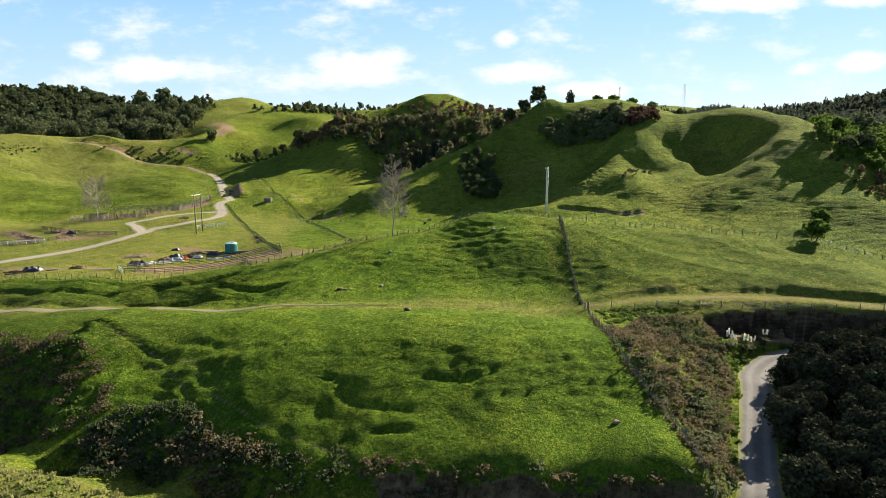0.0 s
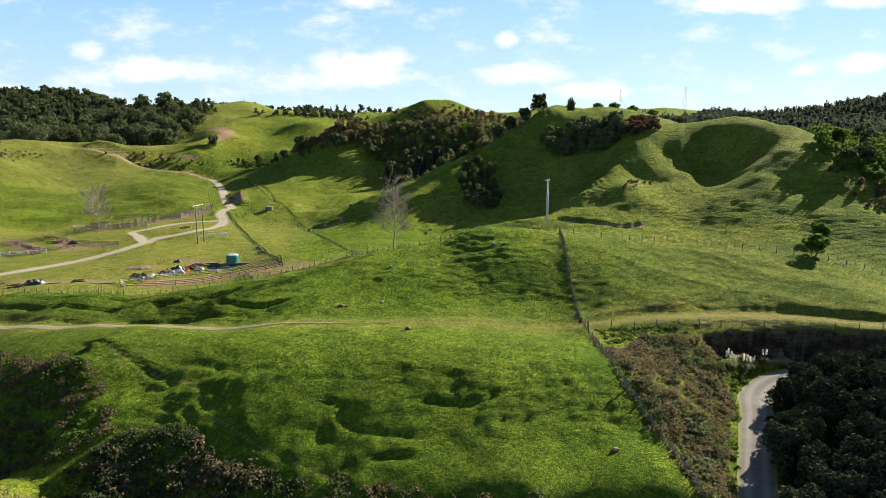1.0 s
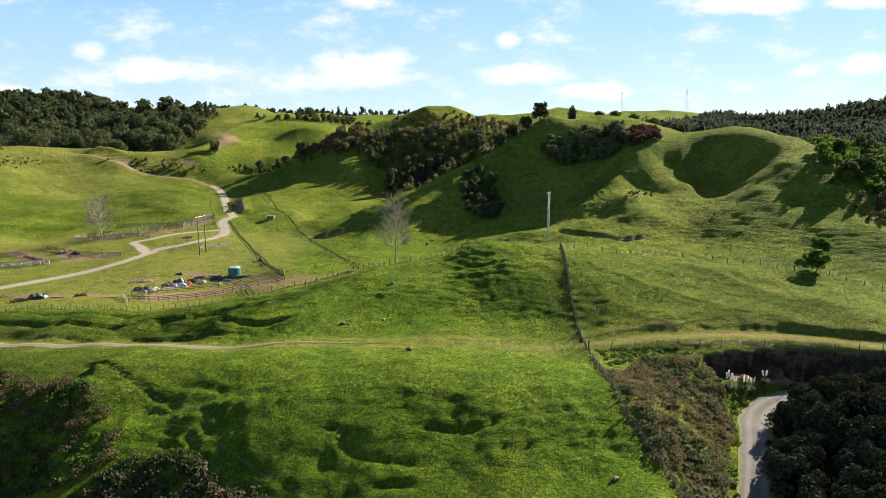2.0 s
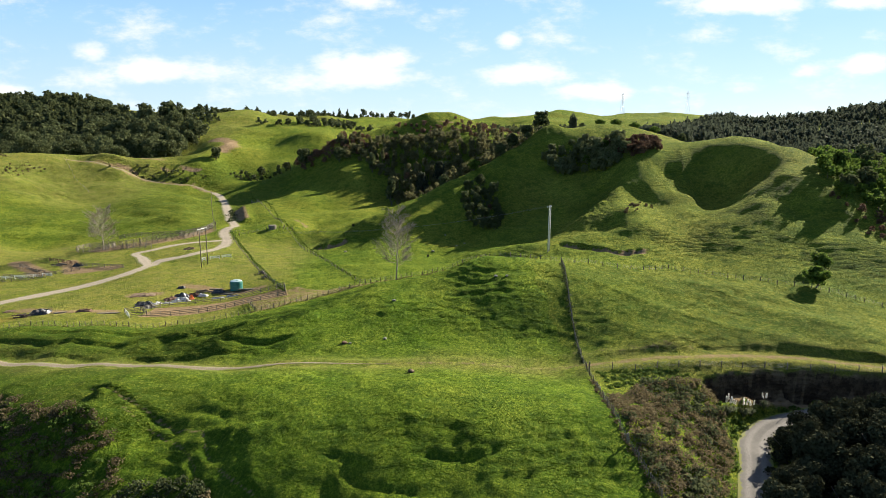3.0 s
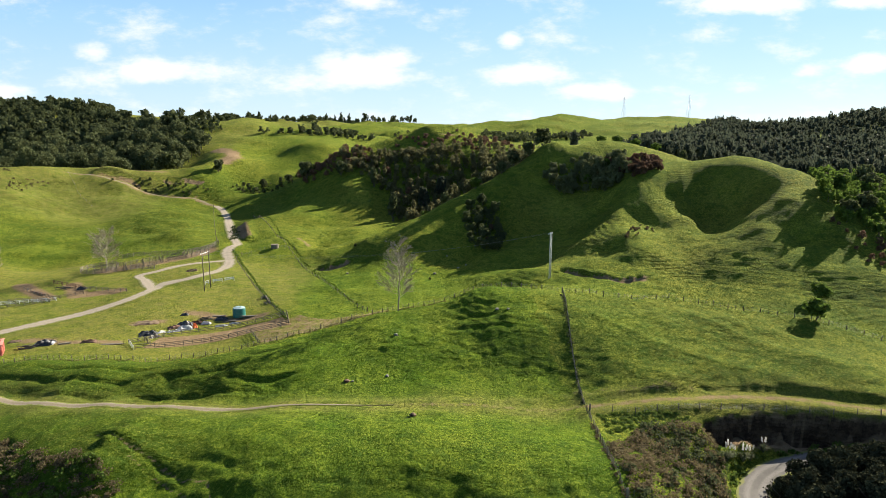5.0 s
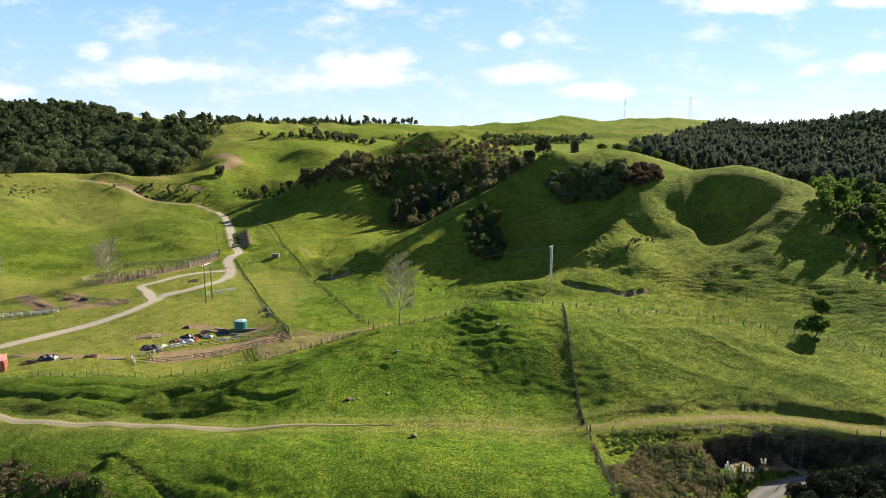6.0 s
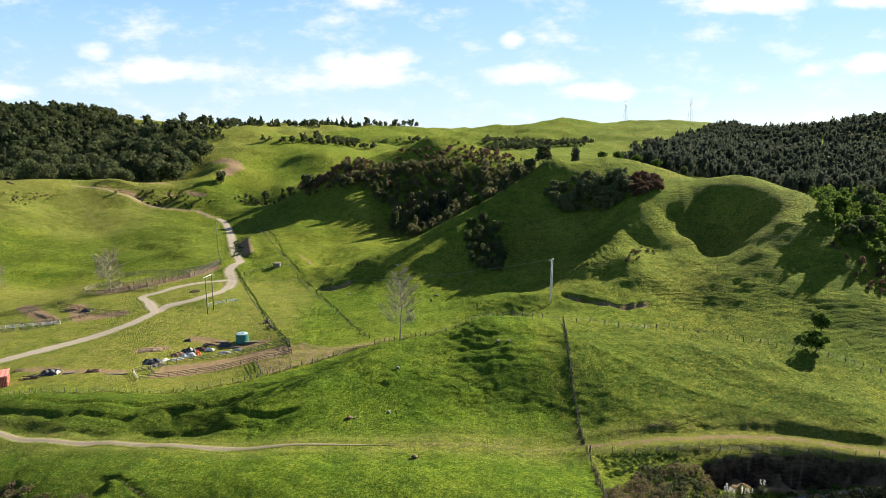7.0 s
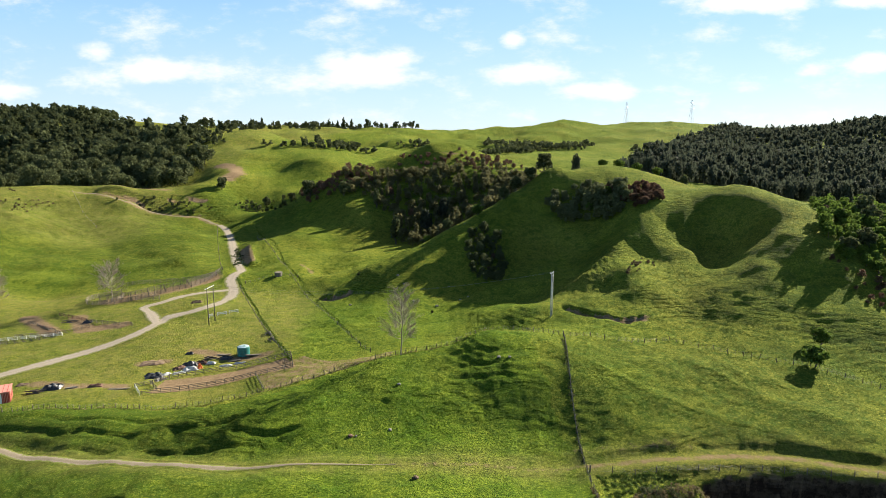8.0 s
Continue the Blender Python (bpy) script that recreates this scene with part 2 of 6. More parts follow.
landform("far_ridge", (-389, 1250, 80), (-310, 1350, 82), (-221, 1400, 87), (-129, 1500, 80), (-28, 1200, 79), (38, 1250, 82), (109, 1300, 78), (152, 1180, 87), (225, 1240, 99), (285, 1260, 91), (375, 1300, 92), (475, 1320, 98), (521, 1260, 87), (595, 1250, 80), (695, 1250, 80), (626, 1000, 76), (651, 950, 87))
landform("far_left", (-689, 1000, 97), (-679, 1100, 95), (-596, 1150, 91), (-401, 900, 74), (-326, 850, 70))
landform("left_hill", (-225, 368, 30.1), (-218, 371, 27.9), (-189, 371, 25.9), (-214, 338, 17.3), (-218, 314, 19.4), (-182, 368, 17.9), (-152, 373, 14.3), (-138, 365, 10.5), (-96, 257, 6.7), (-88, 262, 4.3), (-165, 368, 14.9))
landform("valley_road", (-119, 337, 7.6), (-70, 248, 5.9), (-93, 284, 7.6), (-69, 256, 7.3), (-94, 385, 24.9), (-160, 475, 43))
landform("valley_spur", (-62, 402, 39.9), (-30, 330, 18.3), (-59, 297, 8.5), (-48, 349, 29.2), (-41, 327, 20), (-56, 323, 17.2), (-74, 322, 14.5), (-23, 247.5, 14), (-44, 236, 4.3), (-33.5, 240, 10.5), (-20, 310, 10.2), (-6.5, 223.5, 5.6))
landform("long_spur", (3, 405, 59.2), (2, 259, 23.8), (14, 269, 29.3), (27, 279, 36.6), (42, 281, 43.9), (-7, 356, 37), (-25, 337, 23.3), (-31, 375, 37.9), (6.5, 239.5, 14.6))
landform("main_hill", (77.5, 239.5, 35.9), (65, 224.5, 26.2), (52, 212.5, 18.7), (57.5, 199.5, 19.6), (58, 175, 10.7), (57, 250, 29.3), (66, 244.5, 31.6), (22.5, 223.5, 9.9))
landform("main_hollow", (94, 252, 38.7), (117, 256, 42.3), (129, 232, 36.8), (83, 212.5, 21.8), (86.5, 203, 18.6), (96, 192, 22.2), (105.5, 199, 26.1), (108, 195, 25.5), (114.5, 219.5, 33.5), (107.5, 235, 36.1), (91, 179.5, 16.5), (75, 181, 13.7))
landform("right_rib_side", (76, 164, 8.8), (81.5, 150.5, 7.8), (85.5, 140.5, 6.3), (106, 184, 18.3), (112, 159, 8.7), (118, 182, 21.3), (125, 177, 16.7), (70, 207.5, 18.5), (71, 188, 14.2))
landform("side_face", (48.5, 113, 2.5), (59.5, 139, 7.5), (69.5, 132, 5), (77.5, 115.5, 4.5), (45.5, 123.5, 5.1), (32.5, 128.5, 7.2), (34, 116.5, 4), (58.5, 126.5, 4.3))
landform("knoll_face", (-11.5, 132, 5.9), (1, 143.5, 8.3), (11, 133, 7.6), (28.5, 159, 10.7), (26.5, 132, 8.6), (-2.5, 122, 1.7), (-13, 121, 1.8), (-20, 117, 1.2), (-25, 137.5, 4.1), (7.5, 150, 11.9), (-10, 111.5, -0))
landform("yard_bank", (-43, 118, 1.2), (-50.5, 114, -1.2), (-84.5, 120, -0.2), (-75.5, 142, -0.9), (-76, 106.5, -1.1), (-31.5, 112, -0.4), (-61.5, 118, -0.5), (-49.5, 126, 2.6))
landform("near_slope", (-55, 91.5, 2.4), (-34, 82, -2.2), (-30, 76, -2.5), (-23, 71, -3.8), (-11.5, 66, -5.2), (-35.5, 79, -2.8), (-6, 88.5, 4.2), (-11, 80.5, 1.8), (-15, 76.5, -0.5), (-4.5, 73, -1.1))
landform("near_slope_left", (-57, 87.5, 0.7), (-49, 85, -1.1), (-53, 79.5, -4.9), (-27.5, 70, -4.7), (-18, 66, -6.2), (8, 78, 2.4), (13.5, 76.5, 0.6), (4, 76, 1.2), (14.5, 65, -4.1), (4.5, 71, -1.9))
landform("bank_and_road", (23.5, 85, 2.8), (24, 75, 0.1), (26.5, 64.5, -2.8), (41.5, 95, -1.4), (46, 96.5, -3.4), (46.5, 86, -5.5), (36, 70, -5.9))
landform("far_slopes", (184, 725, 52.1), (126, 974, 49.6), (-100, 821, 50.8))
landform("left_paddock", (-230, 345, 27.6), (-175, 282, 8), (-164, 302, 7.8), (-154, 310, 9.8), (-120, 277, 8.7), (-187, 346, 14.7), (-131, 278, 5.7), (-167, 260, 3.4), (-160.5, 235, -1.3), (-186, 260, 5.8))
landform("valley_head", (-210, 379, 32.6), (-184, 383, 28.9), (-170, 380, 22.2), (-153, 382, 20.5), (-144, 406, 24.6), (-133, 405, 19.7), (-133, 429, 30.3), (-112, 382, 17.5), (-66, 286, 7.6), (-54, 255, 4.5), (-80, 301, 11))
landform("upper_valley", (-159, 490, 45.9), (-157, 543, 50.7), (-106, 471, 46.5), (-88, 466, 43.7), (-108, 460, 40.2), (-132, 468, 38), (-76, 365, 29), (-65, 340, 21.7), (-52, 331, 22.3), (-40, 304, 10.7), (-46, 277, 8.9), (-70, 331, 16.3))
landform("valley_floor", (-11.5, 239, 14), (-2.5, 236, 10.1), (6, 220, 4.4), (14, 222.5, 8.1), (-35, 218.5, 2.4), (-34.5, 194, 1.6), (-21.5, 208, 2.9), (-7.5, 192, 2.2), (10.5, 193.5, 5.9), (22.5, 188, 8.8), (-32.5, 231, 6.5))
landform("rib_side", (54, 291, 46.6), (72, 302, 47.8), (84, 288, 46.7), (98, 289, 43.7), (85, 242, 35.7), (81.5, 231.5, 27.9), (76, 203.5, 19.1), (67, 217, 21.2), (45, 205.5, 14.9), (50.5, 190.5, 13.8), (58, 186, 16.2))
landform("right_hollow", (120.5, 240, 40.4), (95, 240, 33.9), (110.5, 223, 32.7), (82.5, 184, 16.5), (99.5, 181.5, 18.8), (71, 170.5, 9.1), (114, 190, 23.7), (112.5, 165, 13.6))
landform("side_folds", (41, 128, 6.1), (55, 144, 7.9), (66.5, 140, 7.9), (80, 140, 5.2), (73.5, 124.5, 5), (99, 140.5, 3.6), (54.5, 112.5, 2.1), (41, 110.5, 4))
landform("knoll_side", (-20, 141, 5.8), (-33, 129, 4.2), (-29, 120.5, 2.2), (-25.5, 126.5, 2.6), (-16, 127.5, 3.5), (8.5, 128.5, 4.4), (14, 137, 9.8), (19.5, 133, 8.2), (21.5, 119.5, 2.7), (7.5, 117.5, 1), (-16.5, 113, 0.5))
landform("yard_floor", (-69, 165.5, -1.4), (-82, 163.5, -0.8), (-58.5, 167.5, -1.9), (-48, 169, 0.9), (-103.5, 149, -1), (-89.5, 147, -0.3), (-97, 190.5, 0.5), (-111, 178, -1.8), (-85.5, 208, 2.5), (-63, 216.5, 0.6))
landform("terrace_brow", (-51.5, 92.5, 2.7), (-22, 80, 0.6), (-19, 88, 2.6), (-7, 83, 2.7), (17.5, 86, 3.2), (17.5, 106.5, -0.5))
landform("lower_slope", (-20, 73, -2), (-13, 72, -3), (-15, 69, -4.6), (-8, 66.5, -4.5), (2.5, 66, -3.7), (8, 69, -2.4), (12.5, 73, -0.6), (17.5, 68, -2.6), (19, 74, -1), (-25.5, 75, -1.3))
landform("gully_side", (-41.5, 72, -6.9), (-48.5, 72, -8.1), (16, 63, -4.8))
landform("horizon", (-3000, 3000, 80), (-1500, 3000, 80), (0, 3000, 80), (1500, 3000, 80), (3000, 3000, 90), (-3000, 1000, 80), (3000, 1000, 90), (-3000, -500, 20), (3000, -500, 20), (-1500, 2000, 80), (0, 2000, 75), (1500, 2000, 90), (-1500, 600, 70), (1500, 600, 70), (-3000, -3000, 20), (3000, -3000, 20), (0, -3000, 20), (0, -1000, 10), (1000, -600, 10), (-1000, -600, 10))


class Land:
    """A smooth sheet over the landform lines: a thin plate."""

    def __init__(self, lines):
        seen = {}
        for x, y, z in lines:
            seen.setdefault((x, y), z)
        self.p = np.array([(x, y, z) for (x, y), z in seen.items()], float)
        n = len(self.p)
        a = np.zeros((n + 3, n + 3))
        a[:n, :n] = self.kernel(self.p[:, 0], self.p[:, 1]) + np.diag(np.where((self.p[:, 1] > 60) & (self.p[:, 1] < 172) & (self.p[:, 0] > -40), 0.005, 0.0012 * np.clip(self.p[:, 1] / 150, 0.2, 4)))  # a soft plate, rounded over its lines
        a[:n, n], a[:n, n + 1:] = 1, self.p[:, :2] / 100
        a[n:, :n] = a[:n, n:].T
        self.w = np.linalg.solve(a, np.r_[self.p[:, 2], 0, 0, 0])

    def kernel(self, x, y):
        d2 = ((x[:, None] - self.p[None, :, 0]) ** 2 + (y[:, None] - self.p[None, :, 1]) ** 2) * 1e-4
        return 0.5 * d2 * np.log(d2 + 1e-18)

    def height(self, x, y):
        x, y = np.asarray(x, float).ravel(), np.asarray(y, float).ravel()
        out, n = np.empty(len(x)), len(self.p)
        for i in range(0, len(x), 20000):
            a, b = x[i:i + 20000], y[i:i + 20000]
            out[i:i + 20000] = self.kernel(a, b) @ self.w[:n] + self.w[n] + a / 100 * self.w[n + 1] + b / 100 * self.w[n + 2]
        return out


def lattice(ix, iy, seed):
    v = (ix.astype(np.int64) * 374761393 + iy.astype(np.int64) * 668265263 + seed * 974711) & 0x7FFFFFFF
    v = ((v ^ (v >> 13)) * 1274126177) & 0x7FFFFFFF
    return ((v ^ (v >> 16)) & 0xFFFF) / 65535.0


def grain(x, y, size, seed=0, octaves=3):
    """Smooth noise from -1 to 1 over the plan, with features about that many metres across."""
    total, amp, norm = 0.0, 1.0, 0.0
    for k in range(octaves):
        turn = 0.6 + k * 1.1
        u = (x * math.cos(turn) - y * math.sin(turn)) / size + 71.3 * k
        v = (x * math.sin(turn) + y * math.cos(turn)) / size + 13.7 * k
        iu, iv = np.floor(u), np.floor(v)
        fu, fv = u - iu, v - iv
        fu, fv = fu * fu * (3 - 2 * fu), fv * fv * (3 - 2 * fv)
        a, b = lattice(iu, iv, seed + k), lattice(iu + 1, iv, seed + k)
        c, d = lattice(iu, iv + 1, seed + k), lattice(iu + 1, iv + 1, seed + k)
        total = total + amp * ((a + (b - a) * fu) * (1 - fv) + (c + (d - c) * fu) * fv)
        norm, amp, size = norm + amp, amp * 0.5, size * 0.5
    return 2 * total / norm - 1


def ease(v, lo, hi):
    s = np.clip((v - lo) / (hi - lo), 0, 1)
    return s * s * (3 - 2 * s)


def off_line(x, y, line):
    """How far the places lie from a line on the plan."""
    best = np.full(np.shape(x), 1e9)
    for (ax, ay), (bx, by) in zip(line[:-1], line[1:]):
        dx, dy = bx - ax, by - ay
        s = np.clip(((x - ax) * dx + (y - ay) * dy) / (dx * dx + dy * dy), 0, 1)
        best = np.minimum(best, np.hypot(x - ax - s * dx, y - ay - s * dy))
    return best


def below_line(x, y, line):
    """How far in front (towards -y) of a line the places lie, 1e9 elsewhere, and how far past its ends."""
    lx, ly = np.array([p[0] for p in line], float), np.array([p[1] for p in line], float)
    front = np.interp(x, lx, ly) - y
    past = np.maximum(lx[0] - x, x - lx[-1])
    return front, past


def inside(x, y, poly):
    n, hit, j = len(poly), np.zeros(np.shape(x), bool), len(poly) - 1
    for i in range(n):
        (xi, yi), (xj, yj) = poly[i], poly[j]
        hit ^= ((yi > y) != (yj > y)) & (x < (xj - xi) * (y - yi) / ((yj - yi) or 1e-9) + xi)
        j = i
    return hit


def smooth_line(points, step):
    """Points at even steps along a smooth curve through the given ones."""
    p = np.array(points, float)
    p = np.vstack([2 * p[0] - p[1], p, 2 * p[-1] - p[-2]])
    out = []
    for i in range(1, len(p) - 2):
        n = max(2, int(np.linalg.norm(p[i + 1] - p[i]) / step))
        for k in range(n):
            s = k / n
            out.append(0.5 * ((2 * p[i]) + (p[i + 1] - p[i - 1]) * s + (2 * p[i - 1] - 5 * p[i] + 4 * p[i + 1] - p[i + 2]) * s * s
                              + (3 * p[i] - p[i - 1] - 3 * p[i + 1] + p[i + 2]) * s ** 3))
    out.append(p[-2])
    return np.array(out)


land = Land(LINES)

# lines of the plan
GRAVEL_ROAD = [(2, -16), (14, 18), (24, 40), (28.5, 50), (33, 58.7), (36.5, 66.2), (40.5, 74.5), (45, 83.5), (48, 90), (52, 94.5), (58, 97), (66, 98), (80, 97)]
FARM_TRACK = [(-150, 128), (-135, 142), (-120, 158), (-110, 170), (-104, 177), (-98.5, 186), (-96, 195), (-94.5, 202), (-88.5, 206), (-84.5, 211), (-82, 218), (-81.8, 226), (-84, 234), (-88, 243), (-89, 251), (-89, 259), (-95, 272), (-106, 299), (-119, 332), (-130, 355), (-137, 364)]
TRACK_LOOP = [(-96, 196), (-103, 206), (-108, 212), (-104, 217), (-100, 223), (-94, 228), (-85, 232)]
TERRACE_TRACK = [(-105, 121), (-90, 116), (-77, 112), (-64, 109.5), (-52, 108), (-30, 106.5), (-10, 107), (8, 107), (21, 107), (32, 106.7), (42, 107.2), (53, 109), (64, 108.3), (72, 106.2), (80, 105)]
HILL_TRACK = [(-137, 364), (-152, 372), (-165, 368.5), (-182, 368), (-196, 366), (-208, 368), (-217, 370.5), (-225, 368)]
SHEEP_PATH = [(-57, 94.1), (-50.4, 90.9), (-45, 88.4), (-39.6, 85.6), (-35.6, 84.8), (-33.9, 81.3), (-31.4, 77.5), (-27.7, 74.4), (-23.1, 71.1), (-17.7, 68.5), (-14, 66.6), (-11.5, 65.1), (-10.3, 63.6), (-7.6, 61.9), (-5.7, 60.8)]
GULLY_PATH = [(-49.3, 88.7), (-42.8, 85.3), (-37.4, 82), (-34.3, 78.3), (-33.1, 75.1)]
# slips and cut banks: line, drop, reach
SCARPS = [([(45, 102.5), (49, 103.8), (56, 104.2), (64, 103.8), (72, 102.4), (82, 102)], 5.0, 4.6), ([(34, 184), (41.7, 176), (49, 172.6), (58, 174.6)], 1.5, 5.0), ([(44, 113.6), (50, 111.9), (57, 111.2), (64, 110.4), (71, 108.2)], 0.55, 3.0), ([(-57.5, 94.6), (-50.5, 91.2), (-45, 88.5), (-39, 85.7)], 0.6, 1.3), ([(-14, 75), (-9, 72), (-4, 71)], 0.4, 1.5), ([(-17, 77.5), (-12, 75.5)], 0.35, 1.4)]
SCARPS += [([(-6, 77), (2, 76), (9, 77)], 0.28, 1.3), ([(8, 73.5), (16, 73.8)], 0.35, 1.5), ([(-9, 68.5), (-3, 68)], 0.5, 1.6), ([(-20, 82), (-14, 81)], 0.4, 1.6), ([(-100, 126), (-84, 122), (-66, 121), (-52, 122.5), (-42, 125)], 0.45, 2.6), ([(-92, 119.5), (-78, 116.5), (-66, 116)], 0.4, 2.2)]
SCARPS += [([(-96, 129), (-80, 126), (-60, 125.5)], 0.4, 2.4), ([(-45, 121), (-38, 120), (-31, 121.5)], 0.6, 2.2), ([(-62, 116), (-52, 115.5), (-40, 116.5)], 0.4, 2.0), ([(-50, 230), (-44, 226), (-36, 228)], 2.2, 6.0), ([(-230, 272), (-195, 262), (-165, 266), (-140, 262), (-118, 268)], 0.8, 16.0), ([(-150, 292), (-130, 284), (-112, 288)], 0.7, 10.0)]
SCARPS += [([(-240, 318), (-212, 312), (-190, 318)], 0.8, 12.0), ([(-213, 376), (-203, 375), (-192, 375), (-183, 373)], 5.0, 9.0), ([(-176, 384), (-160, 388), (-146, 386)], 2.5, 8.0), ([(-2, 148), (6, 146), (13, 144), (20, 143)], 0.3, 2.5), ([(2, 141.5), (10, 140), (18, 139)], 0.28, 2.2), ([(0, 137), (8, 135.5), (15, 134.5)], 0.26, 2.2)]
SCARPS += [([(-8, 62.6), (0, 62), (6, 60.8), (14, 59.2), (22, 58.8), (27, 58)], 2.4, 4.0), ([(-12, 152.6), (-2, 152.3), (8, 155.4), (13, 156.8)], -0.25, 3.0)]


def steps(lo, hi, core_lo, core_hi, fine, grow_lo, grow_hi):
    a = [core_lo]
    while a[-1] > lo:
        a.append(a[-1] - min(90.0, fine + grow_lo * (core_lo - a[-1])))
    b = [core_lo]
    while b[-1] < hi:
        b.append(b[-1] + min(90.0, fine + grow_hi * max(0.0, b[-1] - core_hi)))
    return np.array(a[:0:-1] + b)


XS = steps(-3000, 3000, -60, 60, 0.48, 0.024, 0.024)
YS = steps(-2500, 3200, 54, 158, 0.50, 0.25, 0.013)
GX, GY = np.meshgrid(XS, YS)
base = land.height(GX, GY).reshape(GX.shape)


def sample(values, x, y):
    """Values of the plan's grid at any places."""
    i = np.clip(np.searchsorted(XS, x) - 1, 0, len(XS) - 2)
    j = np.clip(np.searchsorted(YS, y) - 1, 0, len(YS) - 2)
    u, v = np.clip((x - XS[i]) / (XS[i + 1] - XS[i]), 0, 1), np.clip((y - YS[j]) / (YS[j + 1] - YS[j]), 0, 1)
    return (values[j, i] * (1 - u) + values[j, i + 1] * u) * (1 - v) + (values[j + 1, i] * (1 - u) + values[j + 1, i + 1] * u) * v


# crisper crests and hollows: the land stands out from the mean of its surroundings
crisp = np.zeros_like(base)
for reach, much in ((9.0, 0.3), (18.0, 0.1)):
    mean = sum(sample(base, GX + reach * math.cos(k * math.pi / 4), GY + reach * math.sin(k * math.pi / 4)) for k in range(8)) / 8
    crisp += much * np.clip(base - mean, -4, 4)
base = base + crisp * (1 - (0.7 - 0.3 * ease(GX, 50, 75)) * ease(GX, -40, -15) * ease(GY, 185, 200)) * ease(GY, 172, 186) * ease(GY, 700, 450) * ease(np.abs(GX), 400, 260) * ease(off_line(GX, GY, GRAVEL_ROAD), 6.0, 16.0)
gz_y, gz_x = np.gradient(base, YS, XS)
steep = np.hypot(gz_x, gz_y)
road_d = off_line(GX, GY, GRAVEL_ROAD)
farm_d = np.minimum(off_line(GX, GY, FARM_TRACK), off_line(GX, GY, TRACK_LOOP))
terrace_d = off_line(GX, GY, TERRACE_TRACK)
hill_d = off_line(GX, GY, HILL_TRACK)
path_d = off_line(GX, GY, SHEEP_PATH)
calm = ease(np.minimum(np.minimum(road_d / 1.3, farm_d), np.minimum(terrace_d, hill_d)), 1.8, 5.0)
yard = ease(GX, -40, -55) * ease(GY, 133, 142) * ease(GY, 245, 228)
rough = calm * (1 - 0.75 * yard) * (0.3 + 0.7 * ease(GY, 60, 74))
relief = grain(GX, GY, 7.0, 3) * 0.38 + grain(GX, GY, 15.0, 4, 2) * 0.3 * ease(GY, 66, 84) + grain(GX, GY, 3.2, 9, 2) * 0.22 * ease(GY, 420, 260) + grain(GX, GY, 1.4, 12, 2) * 0.11 * ease(GY, 260, 150)
lumps = ease(grain(GX, GY, 14.0, 15, 2), -0.1, 0.4)
relief += (np.abs(grain(GX, GY, 2.6, 17, 2)) * 0.30 - 0.09) * lumps * ease(steep, 0.08, 0.3) * ease(GY, 330, 220)
relief += grain(GX, GY, 24.0, 5, 4) * (0.8 + 1.3 * ease(GX, -100, -130)) * ease(GY, 170, 270) - (np.abs(grain(GX, GY, 38.0, 19, 3)) * 2.4 - 0.7) * ease(GY, 285, 330) * ease(GX, 30, -10) + grain(GX, GY, 80.0, 6, 4) * 7.0 * ease(GY, 420, 800) - np.abs(grain(GX, GY, 140.0, 8, 3)) * 14.0 * ease(GY, 520, 900) + 1.0 * ease(GY, 520, 900)
# stock terraces that follow the slope
wave = (base + 0.55 * grain(GX, GY, 9.0, 21) + 0.25 * grain(GX, GY, 2.5, 22)) / 0.85
wave = np.abs((wave % 1.0) - 0.35) * 2 - 0.65
tread = ease(steep, 0.14, 0.34) * ease(grain(GX, GY, 26.0, 31, 2), -0.45, 0.1) * ease(GY, 420, 260)
relief += wave * (0.17 + 0.05 * ease(GY, 165, 140)) * tread
# small slips on the near slope and the bank below the yard
slip = ease(grain(GX, GY, 11.0, 41), 0.22, 0.5) * ease(steep, 0.18, 0.4) * ease(GY, 175, 140)
relief -= 0.35 * slip
# sharp crests of the spurs
for line, rise, fall in (([(77.5, 239.5), (71, 232), (65, 224.5), (58.5, 218), (52, 212), (45, 204)], 0.8, 3.0), ([(116, 212), (107.5, 203), (98, 197.5), (89, 194), (81, 191)], 0.8, 3.5),
                         ([(-44, 231), (-34, 237), (-24, 245), (-13, 250), (1, 258), (18, 271), (34, 283), (49, 290)], 0.4, 4.0), ([(24, 147), (28.7, 141.8), (34.2, 136.7), (40.7, 129.5), (47.1, 124), (55.7, 118.5), (66, 114)], 0.9, 4.5), ([(44, 141), (55.5, 144), (62, 135), (70, 125), (80, 118)], 0.9, 5.0),
                         ([(94, 254), (90, 240), (86, 222), (83, 206)], 1.0, 4.0)):
    base += rise * np.exp(-off_line(GX, GY, line) / fall)
base += 1.6 * np.exp(-(off_line(GX, GY, [(-87.5, 270), (-93, 284), (-98.5, 300)]) / 2.2) ** 2)
HEIGHT = base + relief * rough

# hills far off keep to their lines under the coarse relief
held = np.array([p for p in LINES if 430 < p[1] < 1600], float)
miss = held[:, 2] - sample(HEIGHT, held[:, 0], held[:, 1])
near = np.exp(-((held[:, None, 0] - held[None, :, 0]) ** 2 + (held[:, None, 1] - held[None, :, 1]) ** 2) / 7200.0)
for (hx, hy, hz), w in zip(held, np.linalg.solve(near + 0.15 * np.eye(len(held)), miss)):
    i0, i1 = np.searchsorted(XS, (hx - 210, hx + 210))
    j0, j1 = np.searchsorted(YS, (hy - 210, hy + 210))
    HEIGHT[j0:j1, i0:i1] += w * np.exp(-(YS[j0:j1, None] - hy) ** 2 / 7200.0) * np.exp(-(XS[None, i0:i1] - hx) ** 2 / 7200.0)
scar = np.zeros_like(base)
